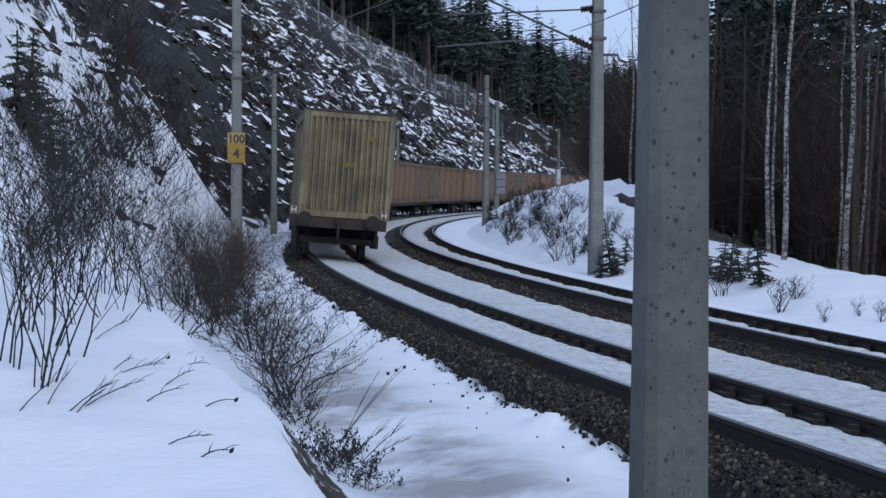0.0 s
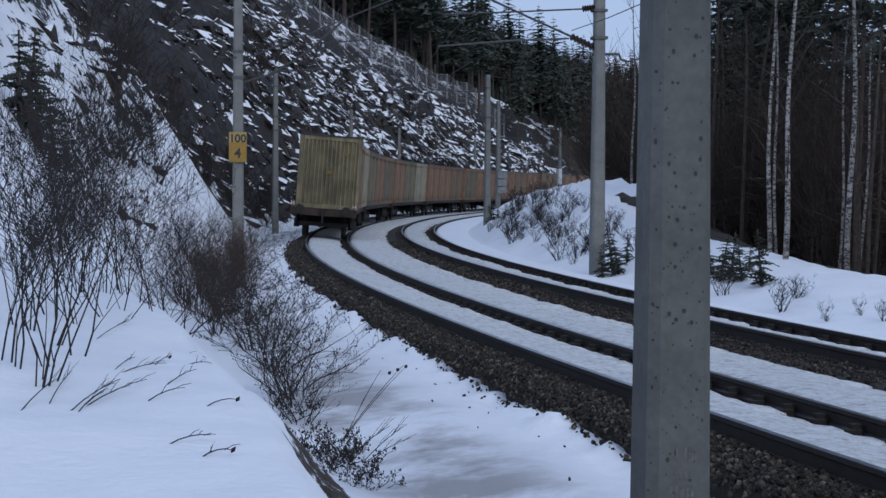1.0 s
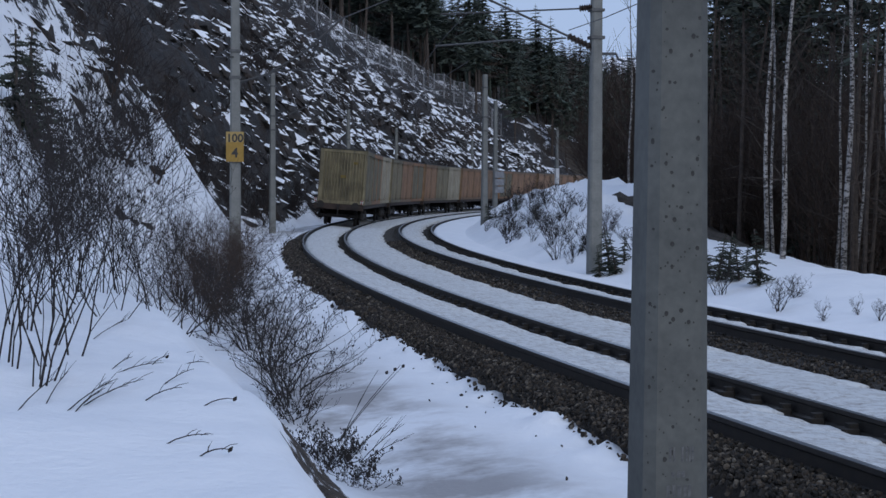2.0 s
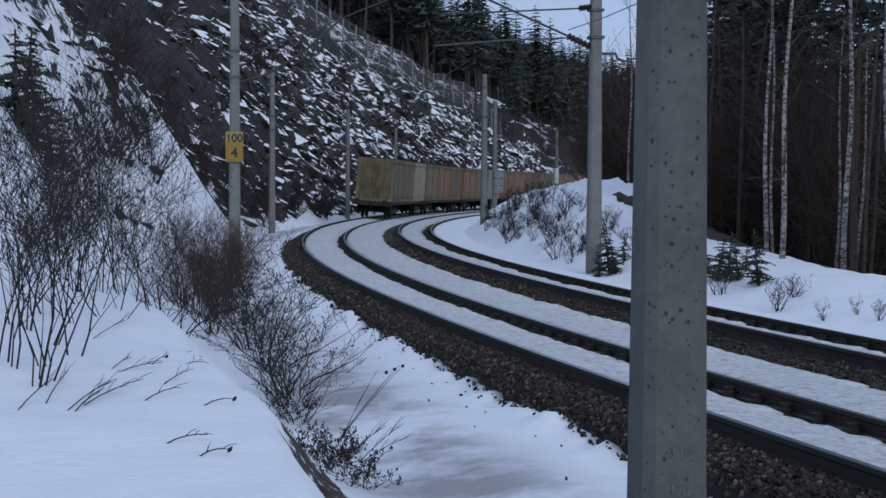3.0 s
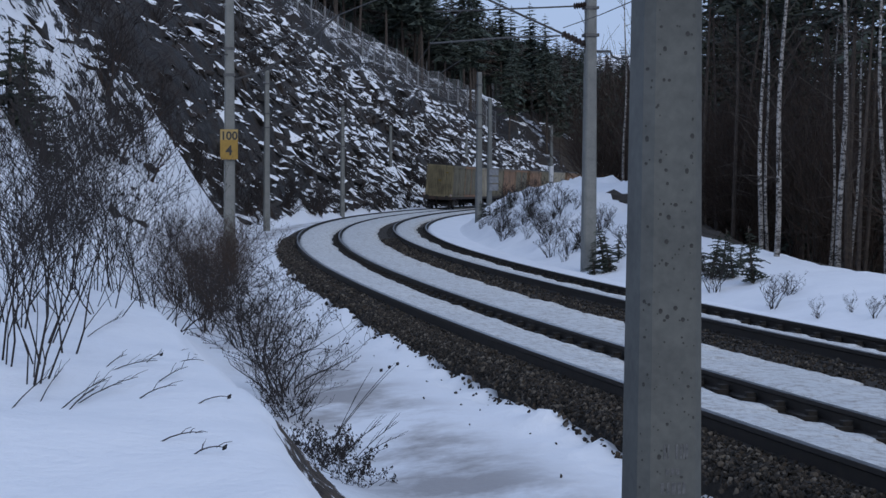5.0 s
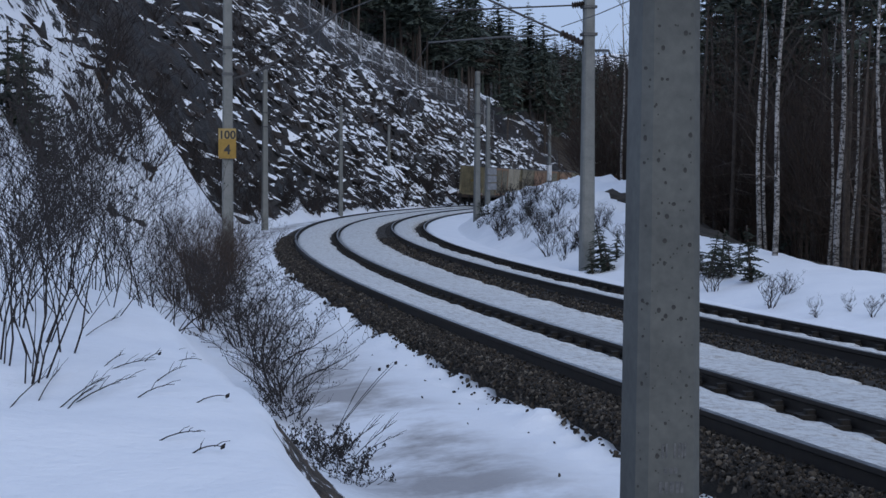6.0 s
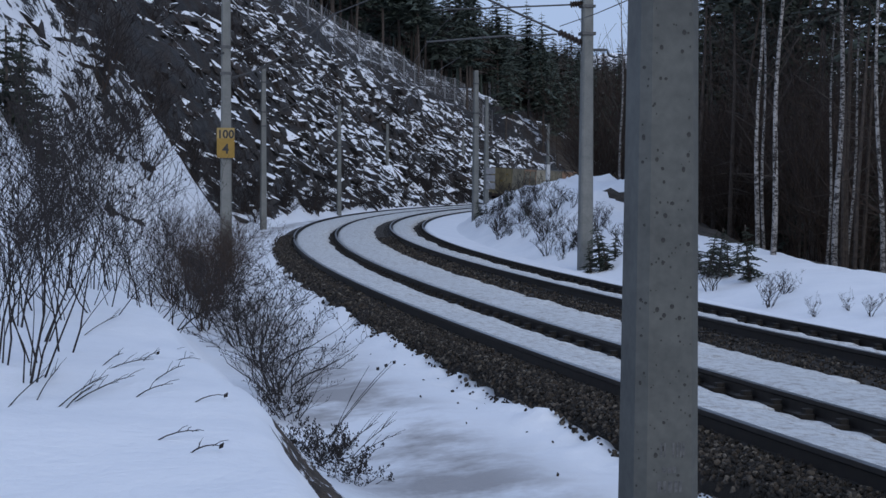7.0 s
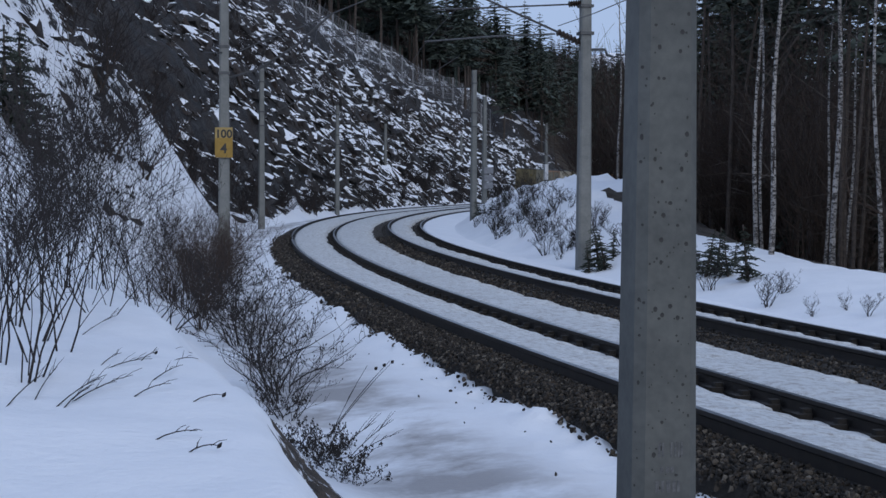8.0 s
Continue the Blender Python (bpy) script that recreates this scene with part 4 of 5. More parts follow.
for i in range(7):
    plant(SAPLINGS, rnd.uniform(-297.0, -167.3), rnd.uniform(18, 36), rnd.uniform(0.75, 1.25), rnd)
for i in range(3):
    plant(SAPLINGS, rnd.uniform(-282.6, -145.6), rnd.uniform(38, 58), rnd.uniform(0.8, 1.3), rnd)
drop(SAPLINGS)

BUSHES = [make_shrub("bare_bush", 40 + i, 1.15, 9, "dense leafless bush at the foot of the snow bank", "bushes by the path", spread=1.0, kids=3, r=0.011, twist=0.24, lift=0.0, thin=0.0032, buds=0.8) for i in range(3)]
for u, d, sc in ((-103.0, 16.0, 0.72), (-108.4, 17.5, 0.95), (-117.2, 19.5, 1.0), (-97.6, 15.0, 0.55), (-103.0, 17.0, 0.9), (-127.6, 22, 1.1), (-116.8, 22.5, 1.0), (-134.8, 25, 1.0), (-174.5, 20, 0.8), (-185.3, 22, 0.9)):
    plant(BUSHES, u, d, sc, rnd)
drop(BUSHES)
BROWN = [make_shrub("brown_bush", 60 + i, 1.25, 12, "thick withered red-brown bush beside the mast", "brown bushes by the mast", BROWNLEAF, BROWNLEAF, spread=0.8, kids=5, r=0.012, twist=0.25) for i in range(2)]
for u, d, sc in ((-158.3, 26, 1.05), (-149.2, 28, 1.1), (-167.3, 28, 1.0), (-142.0, 31, 1.0), (-160.1, 32, 1.1), (-154.7, 24, 0.8), (-140.2, 35, 0.9), (-174.5, 30, 0.9)):
    plant(BROWN, u, d, sc, rnd)
drop(BROWN)
BRUSH = [make_shrub("bank_brush", 80 + i, 1.0, 8, "leafless brush standing in the snow bank", "brush on the inner bank", spread=0.7, kids=3, r=0.017, twist=0.22, thin=0.0062, lift=0.08) for i in range(4)]
for i in range(58):
    o = rnd.uniform(-10.4, -7.6)
    x, y, _ = line(rnd.uniform(47, 73), o)
    plant(BRUSH, float(x / y * 1000), float(y), rnd.uniform(0.35, 0.95) * (1 if o > -9.8 else 0.6), rnd)
for u, d, sc in ((207.5, 29, 0.6), (217.3, 30, 0.4), (236.5, 27, 0.28), (258.1, 27, 0.25), (169.8, 33, 0.7), (272.5, 26, 0.35), (113.9, 44, 0.7), (74.3, 46, 0.4)):
    plant(BRUSH, u, d, sc, rnd)
drop(BRUSH)
SCRUB = [make_shrub("slope_scrub", 95 + i, 1.3, 8, "brown leafless scrub on the rocky slope", "scrub on the rock slope", BROWNLEAF, TWIG, spread=0.8, kids=5, r=0.02, depth=2, twist=0.25, thin=0.009) for i in range(3)]
for i in range(130):
    s, o = rnd.uniform(66, 190), rnd.choice((rnd.uniform(3.6, 6), rnd.uniform(5, 22)))
    if i < 9:
        s, o = rnd.uniform(46, 62), rnd.uniform(4.0, 6.5)
    x, y, _ = line(s, o)
    if o < 0.75 * np.interp(s, [130, 170, 190], [26, 18, 15]):
        c = copy_thing(rnd.choice(SCRUB), pose(x, y, float(rough_ground(s, o)) - 0.1, rnd.gauss(0, 6), rnd.gauss(0, 6), rnd.uniform(0, 360)))
        k = rnd.uniform(0.7, 1.7)
        c.scale = (k, k, k)
drop(SCRUB)


def stalk(a, b, r2, forks, knob=0.0, arch=0.02):
    g = Geo()
    mid = a.lerp(b, 0.5) + Vector((0, 0, arch))
    g.tube([a, a.lerp(mid, 0.5) + Vector((0, 0, arch * 0.3)), mid, mid.lerp(b, 0.5) + Vector((0, 0, arch * 0.3)), b], [0.0042, 0.0038, 0.0034, 0.0027, 0.0018], 5)
    long = (b - a).length
    for k in range(forks):
        f = r2.uniform(0.25, 0.85)
        p = a.lerp(b, f) + Vector((0, 0, arch * (1 - abs(2 * f - 1))))
        q = p + (b - a).normalized() * long * r2.uniform(0.12, 0.35) + Vector((r2.uniform(-0.03, 0.05), r2.uniform(-0.1, 0.1), r2.uniform(0.0, 0.07)))
        g.tube([p, p.lerp(q, 0.5) + Vector((0, 0, 0.008)), q], [0.0026, 0.002, 0.0012], 4)
    if knob:
        for k in range(3 if knob > 0.015 else 1):
            c = b + Vector((k * -0.075, 0, -0.03 * k))
            g.tube([c - Vector((0.01, 0, 0.012)), c, c + Vector((0.012, 0, 0.016))], [0.3 * knob, knob, 0.2 * knob], 6)
    thing("dry_stalk", g.mesh("dry_stalk", TWIG), pose(0, 0, 0), "thin dry plant stalk sticking out of the snow", "dead stalk", "dry stalks in the snow")


def stalks():
    """Dry stems lying on and leaning out of the snow."""
    r2 = random.Random(8)
    for u, d, u2, d2, forks, knob in ((-181.8, 12.57, -160, 13.6, 2, 0), (-173.3, 11.67, -156, 12.5, 2, 0), (-215.2, 10.44, -185.6, 11.34, 4, 0), (-193.0, 11.52, -183.1, 12.15, 2, 0.014), (-197.0, 9.27, -173.5, 9.57, 2, 0),
                                      (-188.3, 9.75, -166.0, 10.98, 3, 0), (-160.1, 9.06, -139.6, 9.24, 0, 0.014), (-185.1, 7.83, -156.7, 7.98, 3, 0), (-163.0, 7.53, -142.5, 7.5, 3, 0.012), (-247.6, 8.73, -215.3, 9.93, 5, 0),
                                      (-237.7, 9.03, -198.1, 9.93, 5, 0), (-279.7, 8.58, -254.7, 9.99, 3, 0), (-261.1, 9.06, -247.3, 10.14, 4, 0), (-220.1, 10.47, -205.3, 11.88, 3, 0), (-230.9, 13.5, -208, 15.0, 4, 0), (-242.7, 8.7, -222.8, 9.63, 4, 0)):
        stalk(spot(u, d, 0.005), spot(u2, d2, -0.03), r2, forks, knob)
    for u, d, u2, v2, forks, knob in ((-74.1, 14.3, -31.8, -112.7, 0, 0.02), (-74.6, 14.3, -33.5, -112.0, 0, 0), (-72.3, 14.3, -47.8, -115, 1, 0), (-61.8, 13.3, -30.8, -149.8, 6, 0), (-68.0, 13.7, -41.9, -151, 5, 0), (-61, 13.3, -27, -158, 4, 0)):
        stalk(spot(u, d, 0.02), aloft(u2, v2, d), r2, forks, knob, 0.03)


stalks()
TANGLE = [make_shrub("fallen_twigs", 130, 0.45, 9, "tangle of dead twigs and leaves at the ditch edge", "dead twigs by the ditch", spread=1.8, kids=3, r=0.008, twist=0.4, thin=0.003, lift=0.0, buds=1.0)]
for u, d, sc in ((-66.3, 12.6, 0.9), (-80.7, 13.2, 0.9), (-71.7, 13.6, 0.7), (-93.4, 13.8, 0.8), (-102.4, 15.2, 0.8), (-53.7, 11.9, 0.6)):
    plant(TANGLE, u, d, sc, rnd)
drop(TANGLE)


# ---- conifers and birches ----
def needle_fan(g, rnd, base, out, length, droop, width, n):
    """One conifer branch: a spine with flat sprays of needles on both sides."""
    side = Vector((-out.y, out.x, 0)).normalized()
    for i in range(n):
        f0, f1 = i / n, (i + 1) / n
        a = base + out * (length * f0) + Vector((0, 0, -droop * f0 * f0))
        b = base + out * (length * f1) + Vector((0, 0, -droop * f1 * f1))
        w = width * (1 - f0 * 0.75)
        for sg in (-1, 1):
            tip = a.lerp(b, 0.9) + side * (sg * w * rnd.uniform(0.6, 1.2)) + out * rnd.uniform(0, 0.2) * length / n - Vector((0, 0, rnd.uniform(0.05, 0.35) * w))
            g.faces([a, b + Vector((0, 0, 0.02)), tip], [(0, 1, 2)])
            tip2 = a + side * (sg * w * rnd.uniform(0.2, 0.6)) - Vector((0, 0, rnd.uniform(0.3, 0.8) * w))
            g.faces([a, b, tip2], [(0, 1, 2)])


def conifer(name, seed, height, clear, reach, whorls, per, segs, label, group, needle, wild=0.3, girth=1.0):
    r2 = random.Random(seed)
    trunk, crown = Geo(), Geo()
    lean = Vector((r2.gauss(0, 0.012), r2.gauss(0, 0.012), 0))
    axis = lambda z: Vector((lean.x * z + 0.05 * math.sin(z * 0.6 + seed), lean.y * z, z))
    zs = [-0.4, 0.3, height * 0.2, height * 0.4, height * 0.6, height * 0.8, height]
    r0 = (height * 0.0095 + 0.03) * girth
    trunk.tube([axis(z) for z in zs], [r0 * 1.25, r0, r0 * 0.85, r0 * 0.66, r0 * 0.45, r0 * 0.22, 0.015], 7)
    for i in range(whorls):
        f = (i + r2.uniform(-0.3, 0.3)) / whorls
        f = min(max(f, 0), 0.985)
        z = clear + (height - clear) * f
        L = reach * ((1 - f) ** 0.75 + 0.05) * (0.72 + 0.28 * min(1, f * 5))
        for k in range(per):
            if r2.random() < wild * 0.5:
                continue
            a = r2.uniform(0, 2 * math.pi)
            ln = L * r2.uniform(1 - wild, 1 + wild * 0.5)
            out = Vector((math.cos(a), math.sin(a), r2.uniform(-0.15, 0.3)))
            needle_fan(crown, r2, axis(z), out, ln, ln * r2.uniform(0.1, 0.45), ln * r2.uniform(0.22, 0.38), segs)
    for k in range(int(clear * 3)):
        z = r2.uniform(clear * 0.15, clear)
        a = r2.uniform(0, 2 * math.pi)
        q = axis(z) + Vector((math.cos(a), math.sin(a), -0.15)) * r2.uniform(0.4, 1.5)
        trunk.tube([axis(z), q], [0.016, 0.004], 3, cap=False)
    t = tagged(new(name), label, "tree", group)
    part("trunk", trunk.mesh("trunk", BARK), t)
    part("crown", crown.mesh("crown", needle), t)
    return t


SPRUCES = [conifer("spruce", 200 + i, h, c, r, 34, 7, 5, "tall dark spruce in the dense wood beside the line", "spruces of the wood", NEEDLE) for i, (h, c, r) in enumerate(((17, 1.2, 2.6), (19, 2.2, 2.8), (15, 0.8, 2.4), (21, 3.5, 2.9)))]
taken = []
n = 0
while n < 175:
    d = rnd.uniform(46, 170)
    u = rnd.uniform(122.9, 323.0)
    x = u * d / 1000
    s, o = locate(x, d)
    if o > -20 or any((x - a) ** 2 + (d - b) ** 2 < 3.4 for a, b in taken):
        n += 0.02
        continue
    taken.append((x, d))
    k = rnd.uniform(0.8, 1.15)
    if u > 225.7:
        k = min(k, 0.0062 * d * rnd.uniform(0.75, 1.2))
    c = copy_thing(rnd.choice(SPRUCES), pose(x, d, float(rough_ground(s, o)) - 0.2, rnd.gauss(0, 1), rnd.gauss(0, 1), rnd.uniform(0, 360)))
    c.scale = (k, k, k)
    n += 1
BARE = [conifer("bare_spruce", 300 + i, h, c, 1.6, 14, 5, 3, "thin bare-trunked spruce at the edge of the wood", "bare-trunked spruces", NEEDLE, 0.4, 0.45) for i, (h, c) in enumerate(((14, 8), (16, 10), (12, 7)))]
n = 0
while n < 28:
    d = rnd.uniform(38, 75)
    u = rnd.uniform(150.0, 308.6)
    s, o = locate(u * d / 1000, d)
    if o < -12.5:
        c = copy_thing(rnd.choice(BARE), pose(u * d / 1000, d, float(rough_ground(s, o)) - 0.2, rnd.gauss(0, 2), rnd.gauss(0, 2), rnd.uniform(0, 360)))
        k = rnd.uniform(0.7, 1.1)
        c.scale = (k, k, k)
        n += 1
    n += 0.01
drop(BARE)
THICKET = [make_shrub("thicket_bush", 160 + i, 4.2, 9, "tall brown leafless undergrowth at the edge of the wood", "undergrowth of the wood", BROWNLEAF, BROWNLEAF, r=0.022, spread=0.5, kids=7, depth=2, twist=0.15, thin=0.009) for i in range(4)]
for i in range(90):
    s, o = rnd.uniform(34, 120), rnd.uniform(-24, -14.8)
    x, y, _ = line(s, o)
    c = copy_thing(rnd.choice(THICKET), pose(x, y, float(rough_ground(s, o)) - 0.15, rnd.gauss(0, 4), rnd.gauss(0, 4), rnd.uniform(0, 360)))
    k = rnd.uniform(0.6, 1.6)
    c.scale = (k, k, k * rnd.uniform(0.9, 1.2))
drop(THICKET)
YOUNG = [conifer("young_spruce", 230 + i, 1.25, 0.05, 0.46, 17, 8, 4, "small dark green spruce in the snow bank", "young spruces", NEEDLE, 0.6) for i in range(2)]
for u, d, sc in ((99.5, 41, 1.0), (103.8, 40.5, 0.75), (94.1, 40.6, 0.6), (109.6, 42, 0.6), (169.0, 34.5, 0.85), (176.6, 35, 0.8), (183.0, 34.2, 0.7), (196.5, 33, 0.95), (162.2, 35.5, 0.65), (23.1, 79, 0.8), (26.7, 77, 0.6), (40.0, 68, 0.6), (31.0, 72, 0.6), (52.6, 60, 0.5), (81.5, 48, 0.45), (187.0, 35.5, 0.5)):
    plant(YOUNG, u, d, sc, rnd)
for u, d, sc in ((-266.4, 30, 1.6), (-255.6, 31, 1.3), (-277.2, 29, 1.5), (-271.8, 33, 1.6)):
    plant(YOUNG, u, d, sc, rnd)["label"] = "dark young conifer on the snowy slope"
drop(YOUNG)
drop(SPRUCES)
PINES = [conifer("pine", 260 + i, h, c, r, 24, 8, 3, "dark pine with bare lower trunk above the cutting", "pines above the cutting", HAZENEEDLE, 0.5) for i, (h, c, r) in enumerate(((17, 6.0, 3.2), (15, 4.5, 3.0), (19, 7.5, 3.3)))]
for i in range(260):
    s = rnd.uniform(120, 330)
    top = float(np.interp(s, [0, 130, 150, 170, 190, 220, 260, 300, 400], [26, 26, 22.5, 18.6, 15.6, 11.6, 5.5, 4.0, 4.0]))
    o = top * 0.78 + float(np.interp(s, [185, 215], [5, -0.8])) + rnd.random() ** 1.6 * 40
    x, y, _ = line(s, o)
    k = rnd.uniform(0.75, 1.15) * float(np.interp(s, [190, 250], [1, 0.8]))
    c = copy_thing(rnd.choice(PINES), pose(x, y, float(rough_ground(s, o)) - 0.3, rnd.gauss(0, 1.5), rnd.gauss(0, 1.5), rnd.uniform(0, 360)))
    c.scale = (k, k, k)


def far_wood():
    """The closed wood behind the front rows, too many trees to count."""
    r2 = random.Random(77)
    src = []
    for ob in PINES:
        for ch, mi in zip(ob.children, (0, 1)):
            v = np.array([q.co[:] for q in ch.data.vertices])
            src.append((v, [tuple(q.vertices) for q in ch.data.polygons], mi))
    g = Geo()
    for i in range(400):
        s = r2.uniform(125, 390)
        top = float(np.interp(s, [0, 130, 150, 170, 190, 220, 260, 300, 400], [26, 26, 22.5, 18.6, 15.6, 11.6, 5.5, 4.0, 4.0]))
        o = top * 0.78 + 10 + r2.random() * 48
        x, y, _ = line(s, o)
        z, k, a = float(rough_ground(s, o)) - 0.3, r2.uniform(0.75, 1.15) * float(np.interp(s, [190, 250], [1, 0.8])), r2.uniform(0, 6.28)
        rot = np.array(((math.cos(a), -math.sin(a), 0), (math.sin(a), math.cos(a), 0), (0, 0, 1))) * k
        j = r2.randrange(3)
        for v, f, mi in src[2 * j:2 * j + 2]:
            g.faces((v @ rot.T + (x, y, z)).tolist(), f, mi)
    tagged(new("pine_wood", g.mesh("pine_wood", BARK, HAZENEEDLE)), "dark closed pine wood covering the hillside", "woodland", kind="stuff")


far_wood()
drop(PINES)


def birch(u, d, height, r, lean, seed):
    r2 = random.Random(seed)
    p = spot(u, d, 0.2)
    t = tagged(new("birch"), "slender birch with pale peeling bark in front of the wood", "tree", "birches by the wood")
    t.matrix_basis = pose(p.x, p.y, p.z)
    pts = [Vector((lean * z + 0.06 * math.sin(z * 0.9 + seed), 0.03 * math.cos(z * 0.7 + seed), z)) for z in np.linspace(-0.3, height, 14)]
    part("trunk", Geo().tube(pts, [r * (1.1 - 0.8 * i / 13) for i in range(14)], 8).mesh("trunk", BIRCH, smooth=True), t)
    fine = Geo()
    for k in range(14):
        g = (Geo(), fine)
        i = r2.randint(3, 12)
        a = r2.uniform(0, 2 * math.pi)
        branch(g, r2, pts[i], Vector((math.cos(a), math.sin(a) * 0.6, r2.uniform(0.3, 1.2))), r2.uniform(0.9, 2.4), r * 0.22, 2, 0.14, 4, 4, 0.05)
        part("limb", g[0].mesh("limb", BARK), t)
    tagged(part("twig_spray", fine.mesh("twig_spray", TWIG), t), kind="stuff")


for args in ((208.4, 38, 10, 0.07, 0.03, 1), (198.6, 41, 9, 0.062, 0.012, 2), (204.0, 44, 10, 0.045, -0.015, 3), (250.2, 38, 11, 0.075, 0.008, 4), (257.0, 42, 9, 0.045, 0.04, 5), (243.7, 43, 9, 0.045, 0.02, 6), (279.0, 36, 9, 0.06, -0.03, 7),
             (112.1, 70, 9, 0.06, 0.0, 16)):
    birch(*args)


# ---- rockfall fence on the crest ----
def rock_fence():
    rnd2 = random.Random(3)
    f = tagged(new("rockfall_fence"), "steel post and wire-net rockfall fence above the cutting", "fence")
    tops = []
    for s in np.arange(128, 215, 3.0):
        top = float(np.interp(s, [130, 150, 170, 190, 220], [26, 22.5, 18.6, 15.6, 11.6]))
        o = top * 0.75 + 2.6
        x, y, _ = line(s, o)
        z = float(rough_ground(s, o))
        part("post", Geo().tube([(x, y, z - 0.4), (x, y, z + 3.0)], 0.09, 6).mesh("post", FENCE), f)
        tops.append(Vector((x, y, z)))
    for h in (0.3, 0.9, 1.5, 2.1, 2.9):
        part("wire_rope", Geo().tube([p + Vector((0, 0, h)) for p in tops], 0.022, 4).mesh("wire_rope", FENCE), f)
    net = Geo()
    for a, b in zip(tops, tops[1:]):
        for i in range(6):
            p, q = a.lerp(b, i / 6), a.lerp(b, (i + 3) / 6)
            net.tube([p + Vector((0, 0, 0.2)), q + Vector((0, 0, 2.9))], 0.012, 3, cap=False)
            net.tube([q + Vector((0, 0, 0.2)), p + Vector((0, 0, 2.9))], 0.012, 3, cap=False)
    tagged(part("wire_net", net.mesh("wire_net", FENCE), f), kind="stuff")


rock_fence()

# ---- distance ----
HAZE = snow_material("distant_snowy_forest")


def far_hill(y, x0, x1, top, seed, label):
    g = Geo()
    n, rows = 60, 8
    vs = []
    for j in range(rows):
        for i in range(n):
            x = x0 + (x1 - x0) * i / (n - 1)
            h = top * math.sin(math.pi * i / (n - 1)) ** 0.8 * (0.85 + 0.3 * float(fbm(np.array(i / 7.0 + seed), np.array(0.5), 4)))
            f = j / (rows - 1)
            vs.append((x, y + f * top * 1.6, -8 + (h + 8) * f ** 0.8 + float(fbm(np.array(i / 2.0), np.array(j / 1.0 + seed), 3)) * top * 0.06))
    g.faces(vs, [(j * n + i, j * n + i + 1, (j + 1) * n + i + 1, (j + 1) * n + i) for j in range(rows - 1) for i in range(n - 1)])
    tagged(new("distant_hill", g.mesh("distant_hill", HILL_SNOWY, smooth=True)), label, "hill", kind="structure")


far_hill(900, -200, 500, 85, 3.0, "snow-dusted wooded hill in the far distance")
valley = Geo().faces([(-3000, -3000, -3.5), (3000, -3000, -3.5), (3000, 3000, -3.5), (-3000, 3000, -3.5)], [(0, 1, 2, 3)])
tagged(new("valley_ground", valley.mesh("valley_ground", SNOW)), "snowy valley floor reaching the horizon", "ground", kind="structure")


# ---- sleepers and ballast stones ----
def rock_mesh(seed, r):
    r2 = random.Random(seed)
    bm = bmesh.new()
    bmesh.ops.create_icosphere(bm, subdivisions=1, radius=r)
    for v in bm.verts:
        v.co *= r2.uniform(0.6, 1.35)
        v.co.z *= 0.6
    bmesh.ops.dissolve_degenerate(bm, edges=bm.edges)
    me = bpy.data.meshes.new("ballast_stone")
    bm.to_mesh(me)
    bm.free()
    me.materials.append(STONE)
    return me


def sleepers():
    me = Geo().box((-0.13, -2.05, -0.16), (0.13, 0.3, 0.0), chamfer=0.015).mesh("sleeper", SLEEPER)
    for tag, off, dz in TRACKS:
        for s in np.arange(2, 84, 0.62):
            x, y, h = line(s, off)
            m = Matrix.Translation((x, y, CANT - 0.168 + dz)) @ pose(0, 0, 0, 0, 0, math.degrees(h)) @ pose(0, 0, 0, math.degrees(math.atan(CANT / 1.5)))
            part("sleeper", me, BED, "", m)


sleepers()


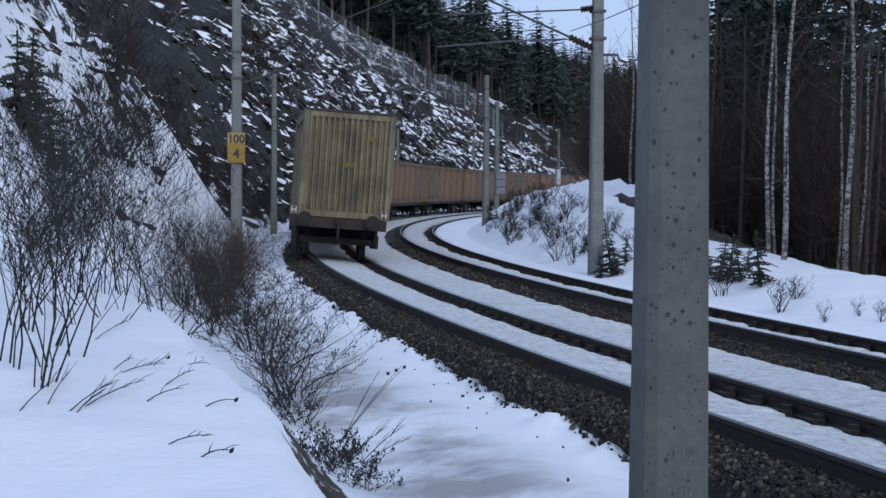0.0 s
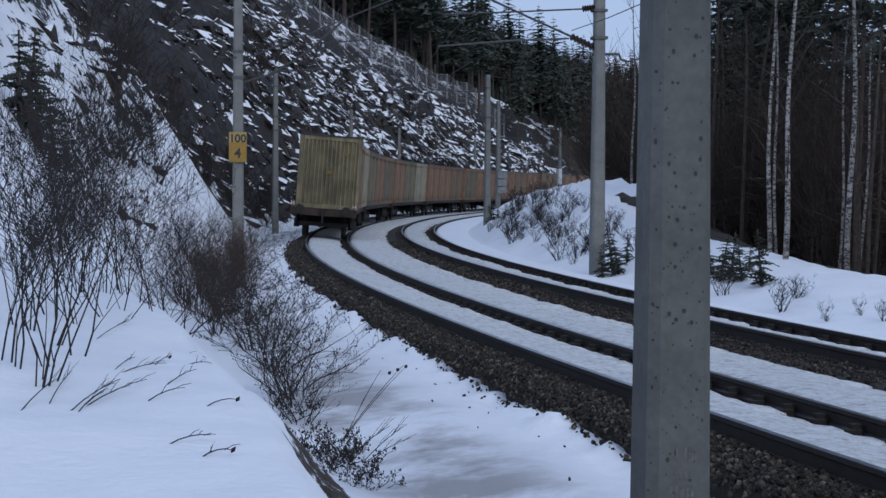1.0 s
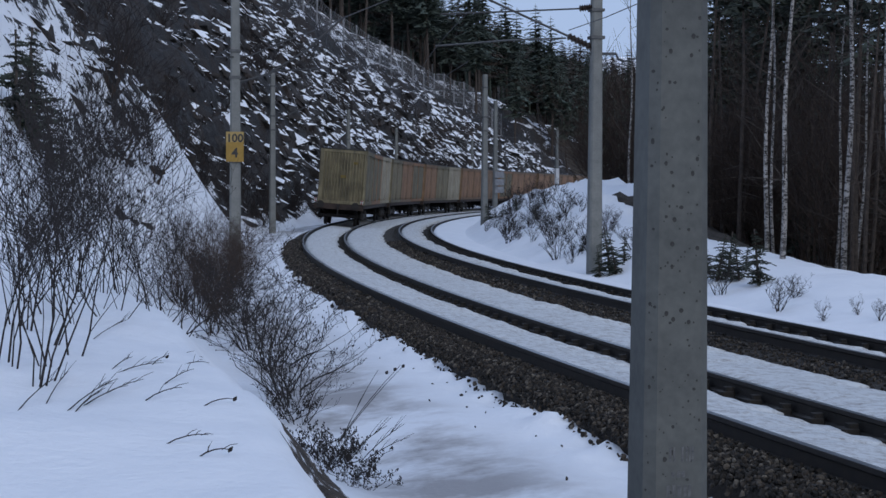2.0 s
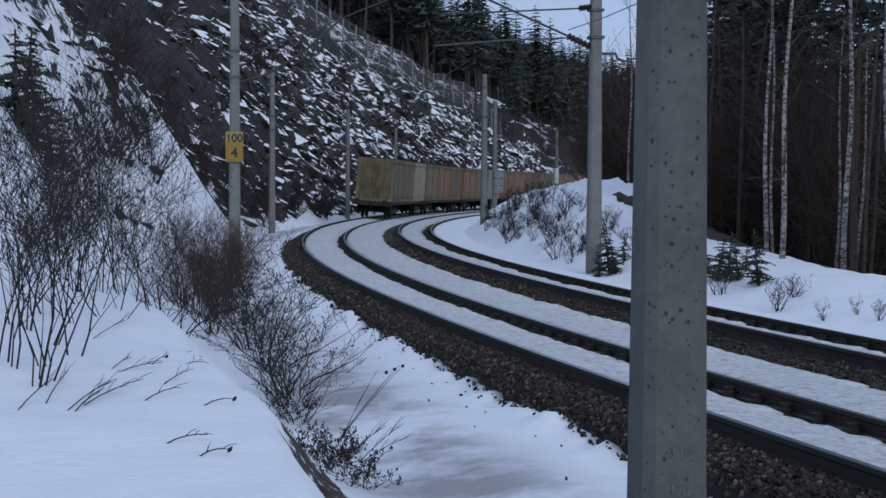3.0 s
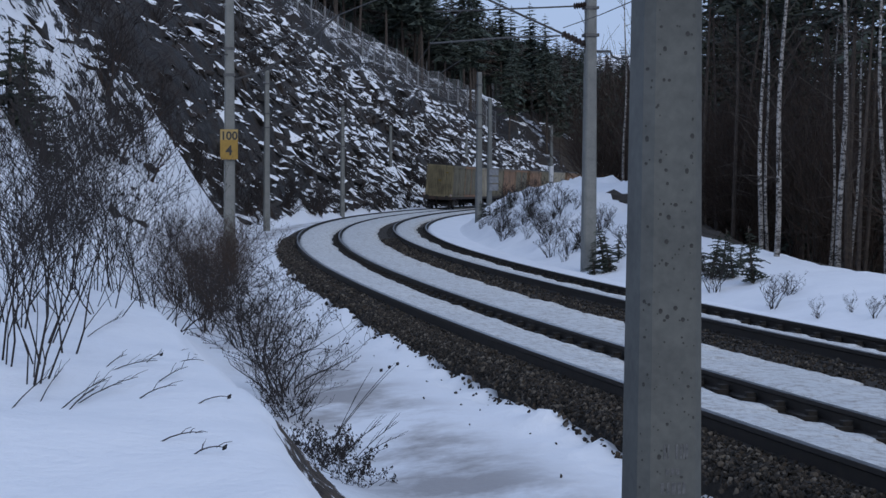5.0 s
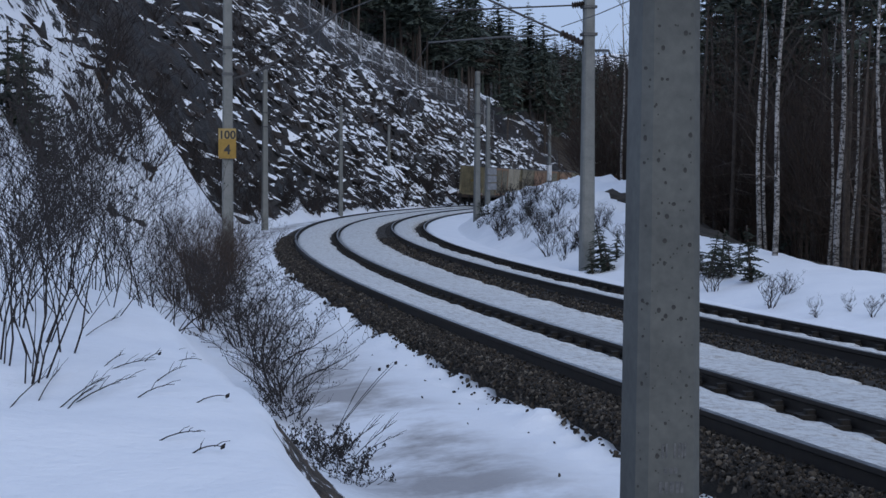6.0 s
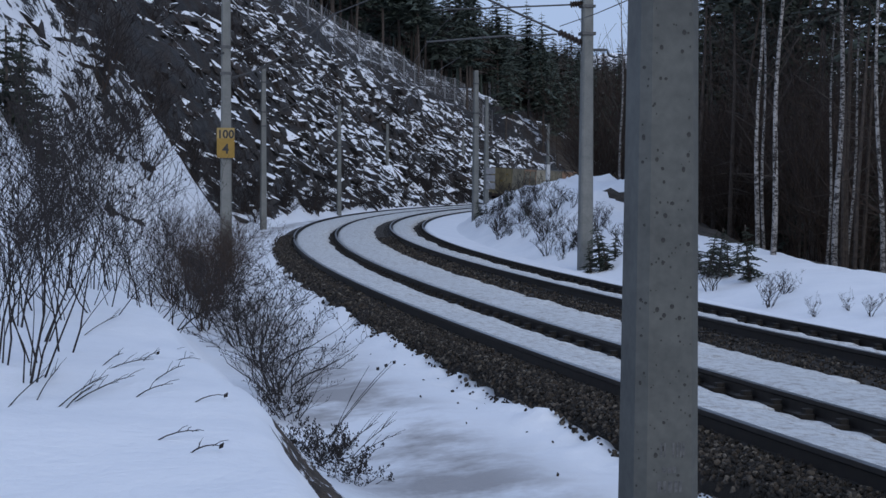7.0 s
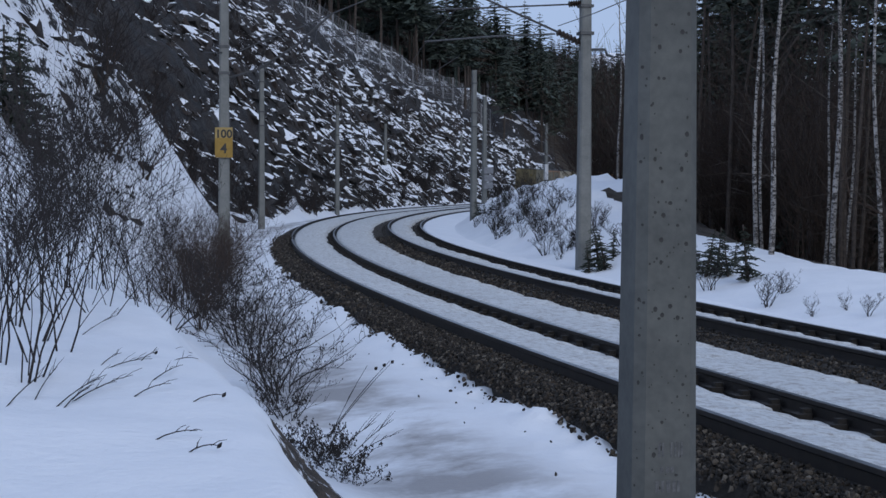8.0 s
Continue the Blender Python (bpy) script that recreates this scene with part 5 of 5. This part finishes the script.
def fastenings():
    """Chairs and clips holding each rail to its sleepers, on the outer side of the curve."""
    g = Geo().box((-0.09, 0.05, -0.175), (0.09, 0.2, -0.11), chamfer=0.02)
    g.box((-0.045, 0.04, -0.111), (0.045, 0.13, -0.07), chamfer=0.012)
    me = g.mesh("rail_fastening", SLEEPER)
    for rail, o, z in RAILS[1::2]:
        for s in np.arange(2, 84, 0.62):
            x, y, h = line(s, o)
            part("rail_fastening", me, rail, "", Matrix.Translation((x, y, z)) @ pose(0, 0, 0, 0, 0, math.degrees(h)))


fastenings()


def stones():
    r2 = random.Random(21)
    protos = [rock_mesh(i, 0.02) for i in range(6)]
    cos = [np.array([v.co[:] for v in me.vertices]) for me in protos]
    tri = [[tuple(p.vertices) for p in me.polygons] for me in protos]
    rest = Geo()
    count = 0
    zones = ((7, 26, 0.06, 0.7, 13000, 1.0), (26, 62, 0.06, 0.7, 5000, 1.8), (7, 30, -3.72, -2.75, 5000, 1.0), (30, 62, -3.72, -2.75, 2400, 1.8), (7, 40, 0.68, 1.4, 420, 0.8), (7, 30, -1.48, -1.1, 500, 0.9), (7, 30, -5.2, -4.9, 400, 0.9))
    for s0, s1, o0, o1, n, k in zones:
        for i in range(n):
            s, o = r2.uniform(s0, s1), r2.uniform(o0, o1)
            if 0.6 < o and r2.random() < 0.6 + 0.3 * (o > 0.9):
                continue
            x, y, h = line(s, o)
            bed = np.interp(o, [-5.9, -5.25, -3.65, -3.1, -2.6, -1.9, -1.5, 0.1, 0.5, 0.65, 1.0], [-0.28, -0.24, -0.11, -0.14, -0.22, -0.22, -0.2, -0.05, -0.085, -0.19, -0.25])
            if o > 0.66:
                bed = float(rough_ground(s, o)) - 0.006
            j = r2.randrange(6)
            sc = k * r2.uniform(0.6, 1.35)
            m = Matrix.Translation((x, y, bed + 0.01 + r2.uniform(-0.01, 0.02))) @ Euler((r2.uniform(0, 6), r2.uniform(0, 6), r2.uniform(0, 6))).to_matrix().to_4x4() @ Matrix.Scale(sc, 4)
            if s0 == 7 and o0 == 0.06 and s < 14 and count < 290:
                part("stone", protos[j], BED, "", m)
                count += 1
            else:
                a = np.array(m)
                rest.faces((cos[j] @ a[:3, :3].T + a[:3, 3]).tolist(), tri[j])
    tagged(new("loose_ballast", rest.mesh("loose_ballast", STONE)), "loose brown ballast stones along the shoulder", "gravel", kind="stuff")


stones()


def motions():
    for ob, ahead, lift in TRAIN:
        walk(ob, [(t, on_track(s + ahead, lift)) for t, s in TAIL])


motions()
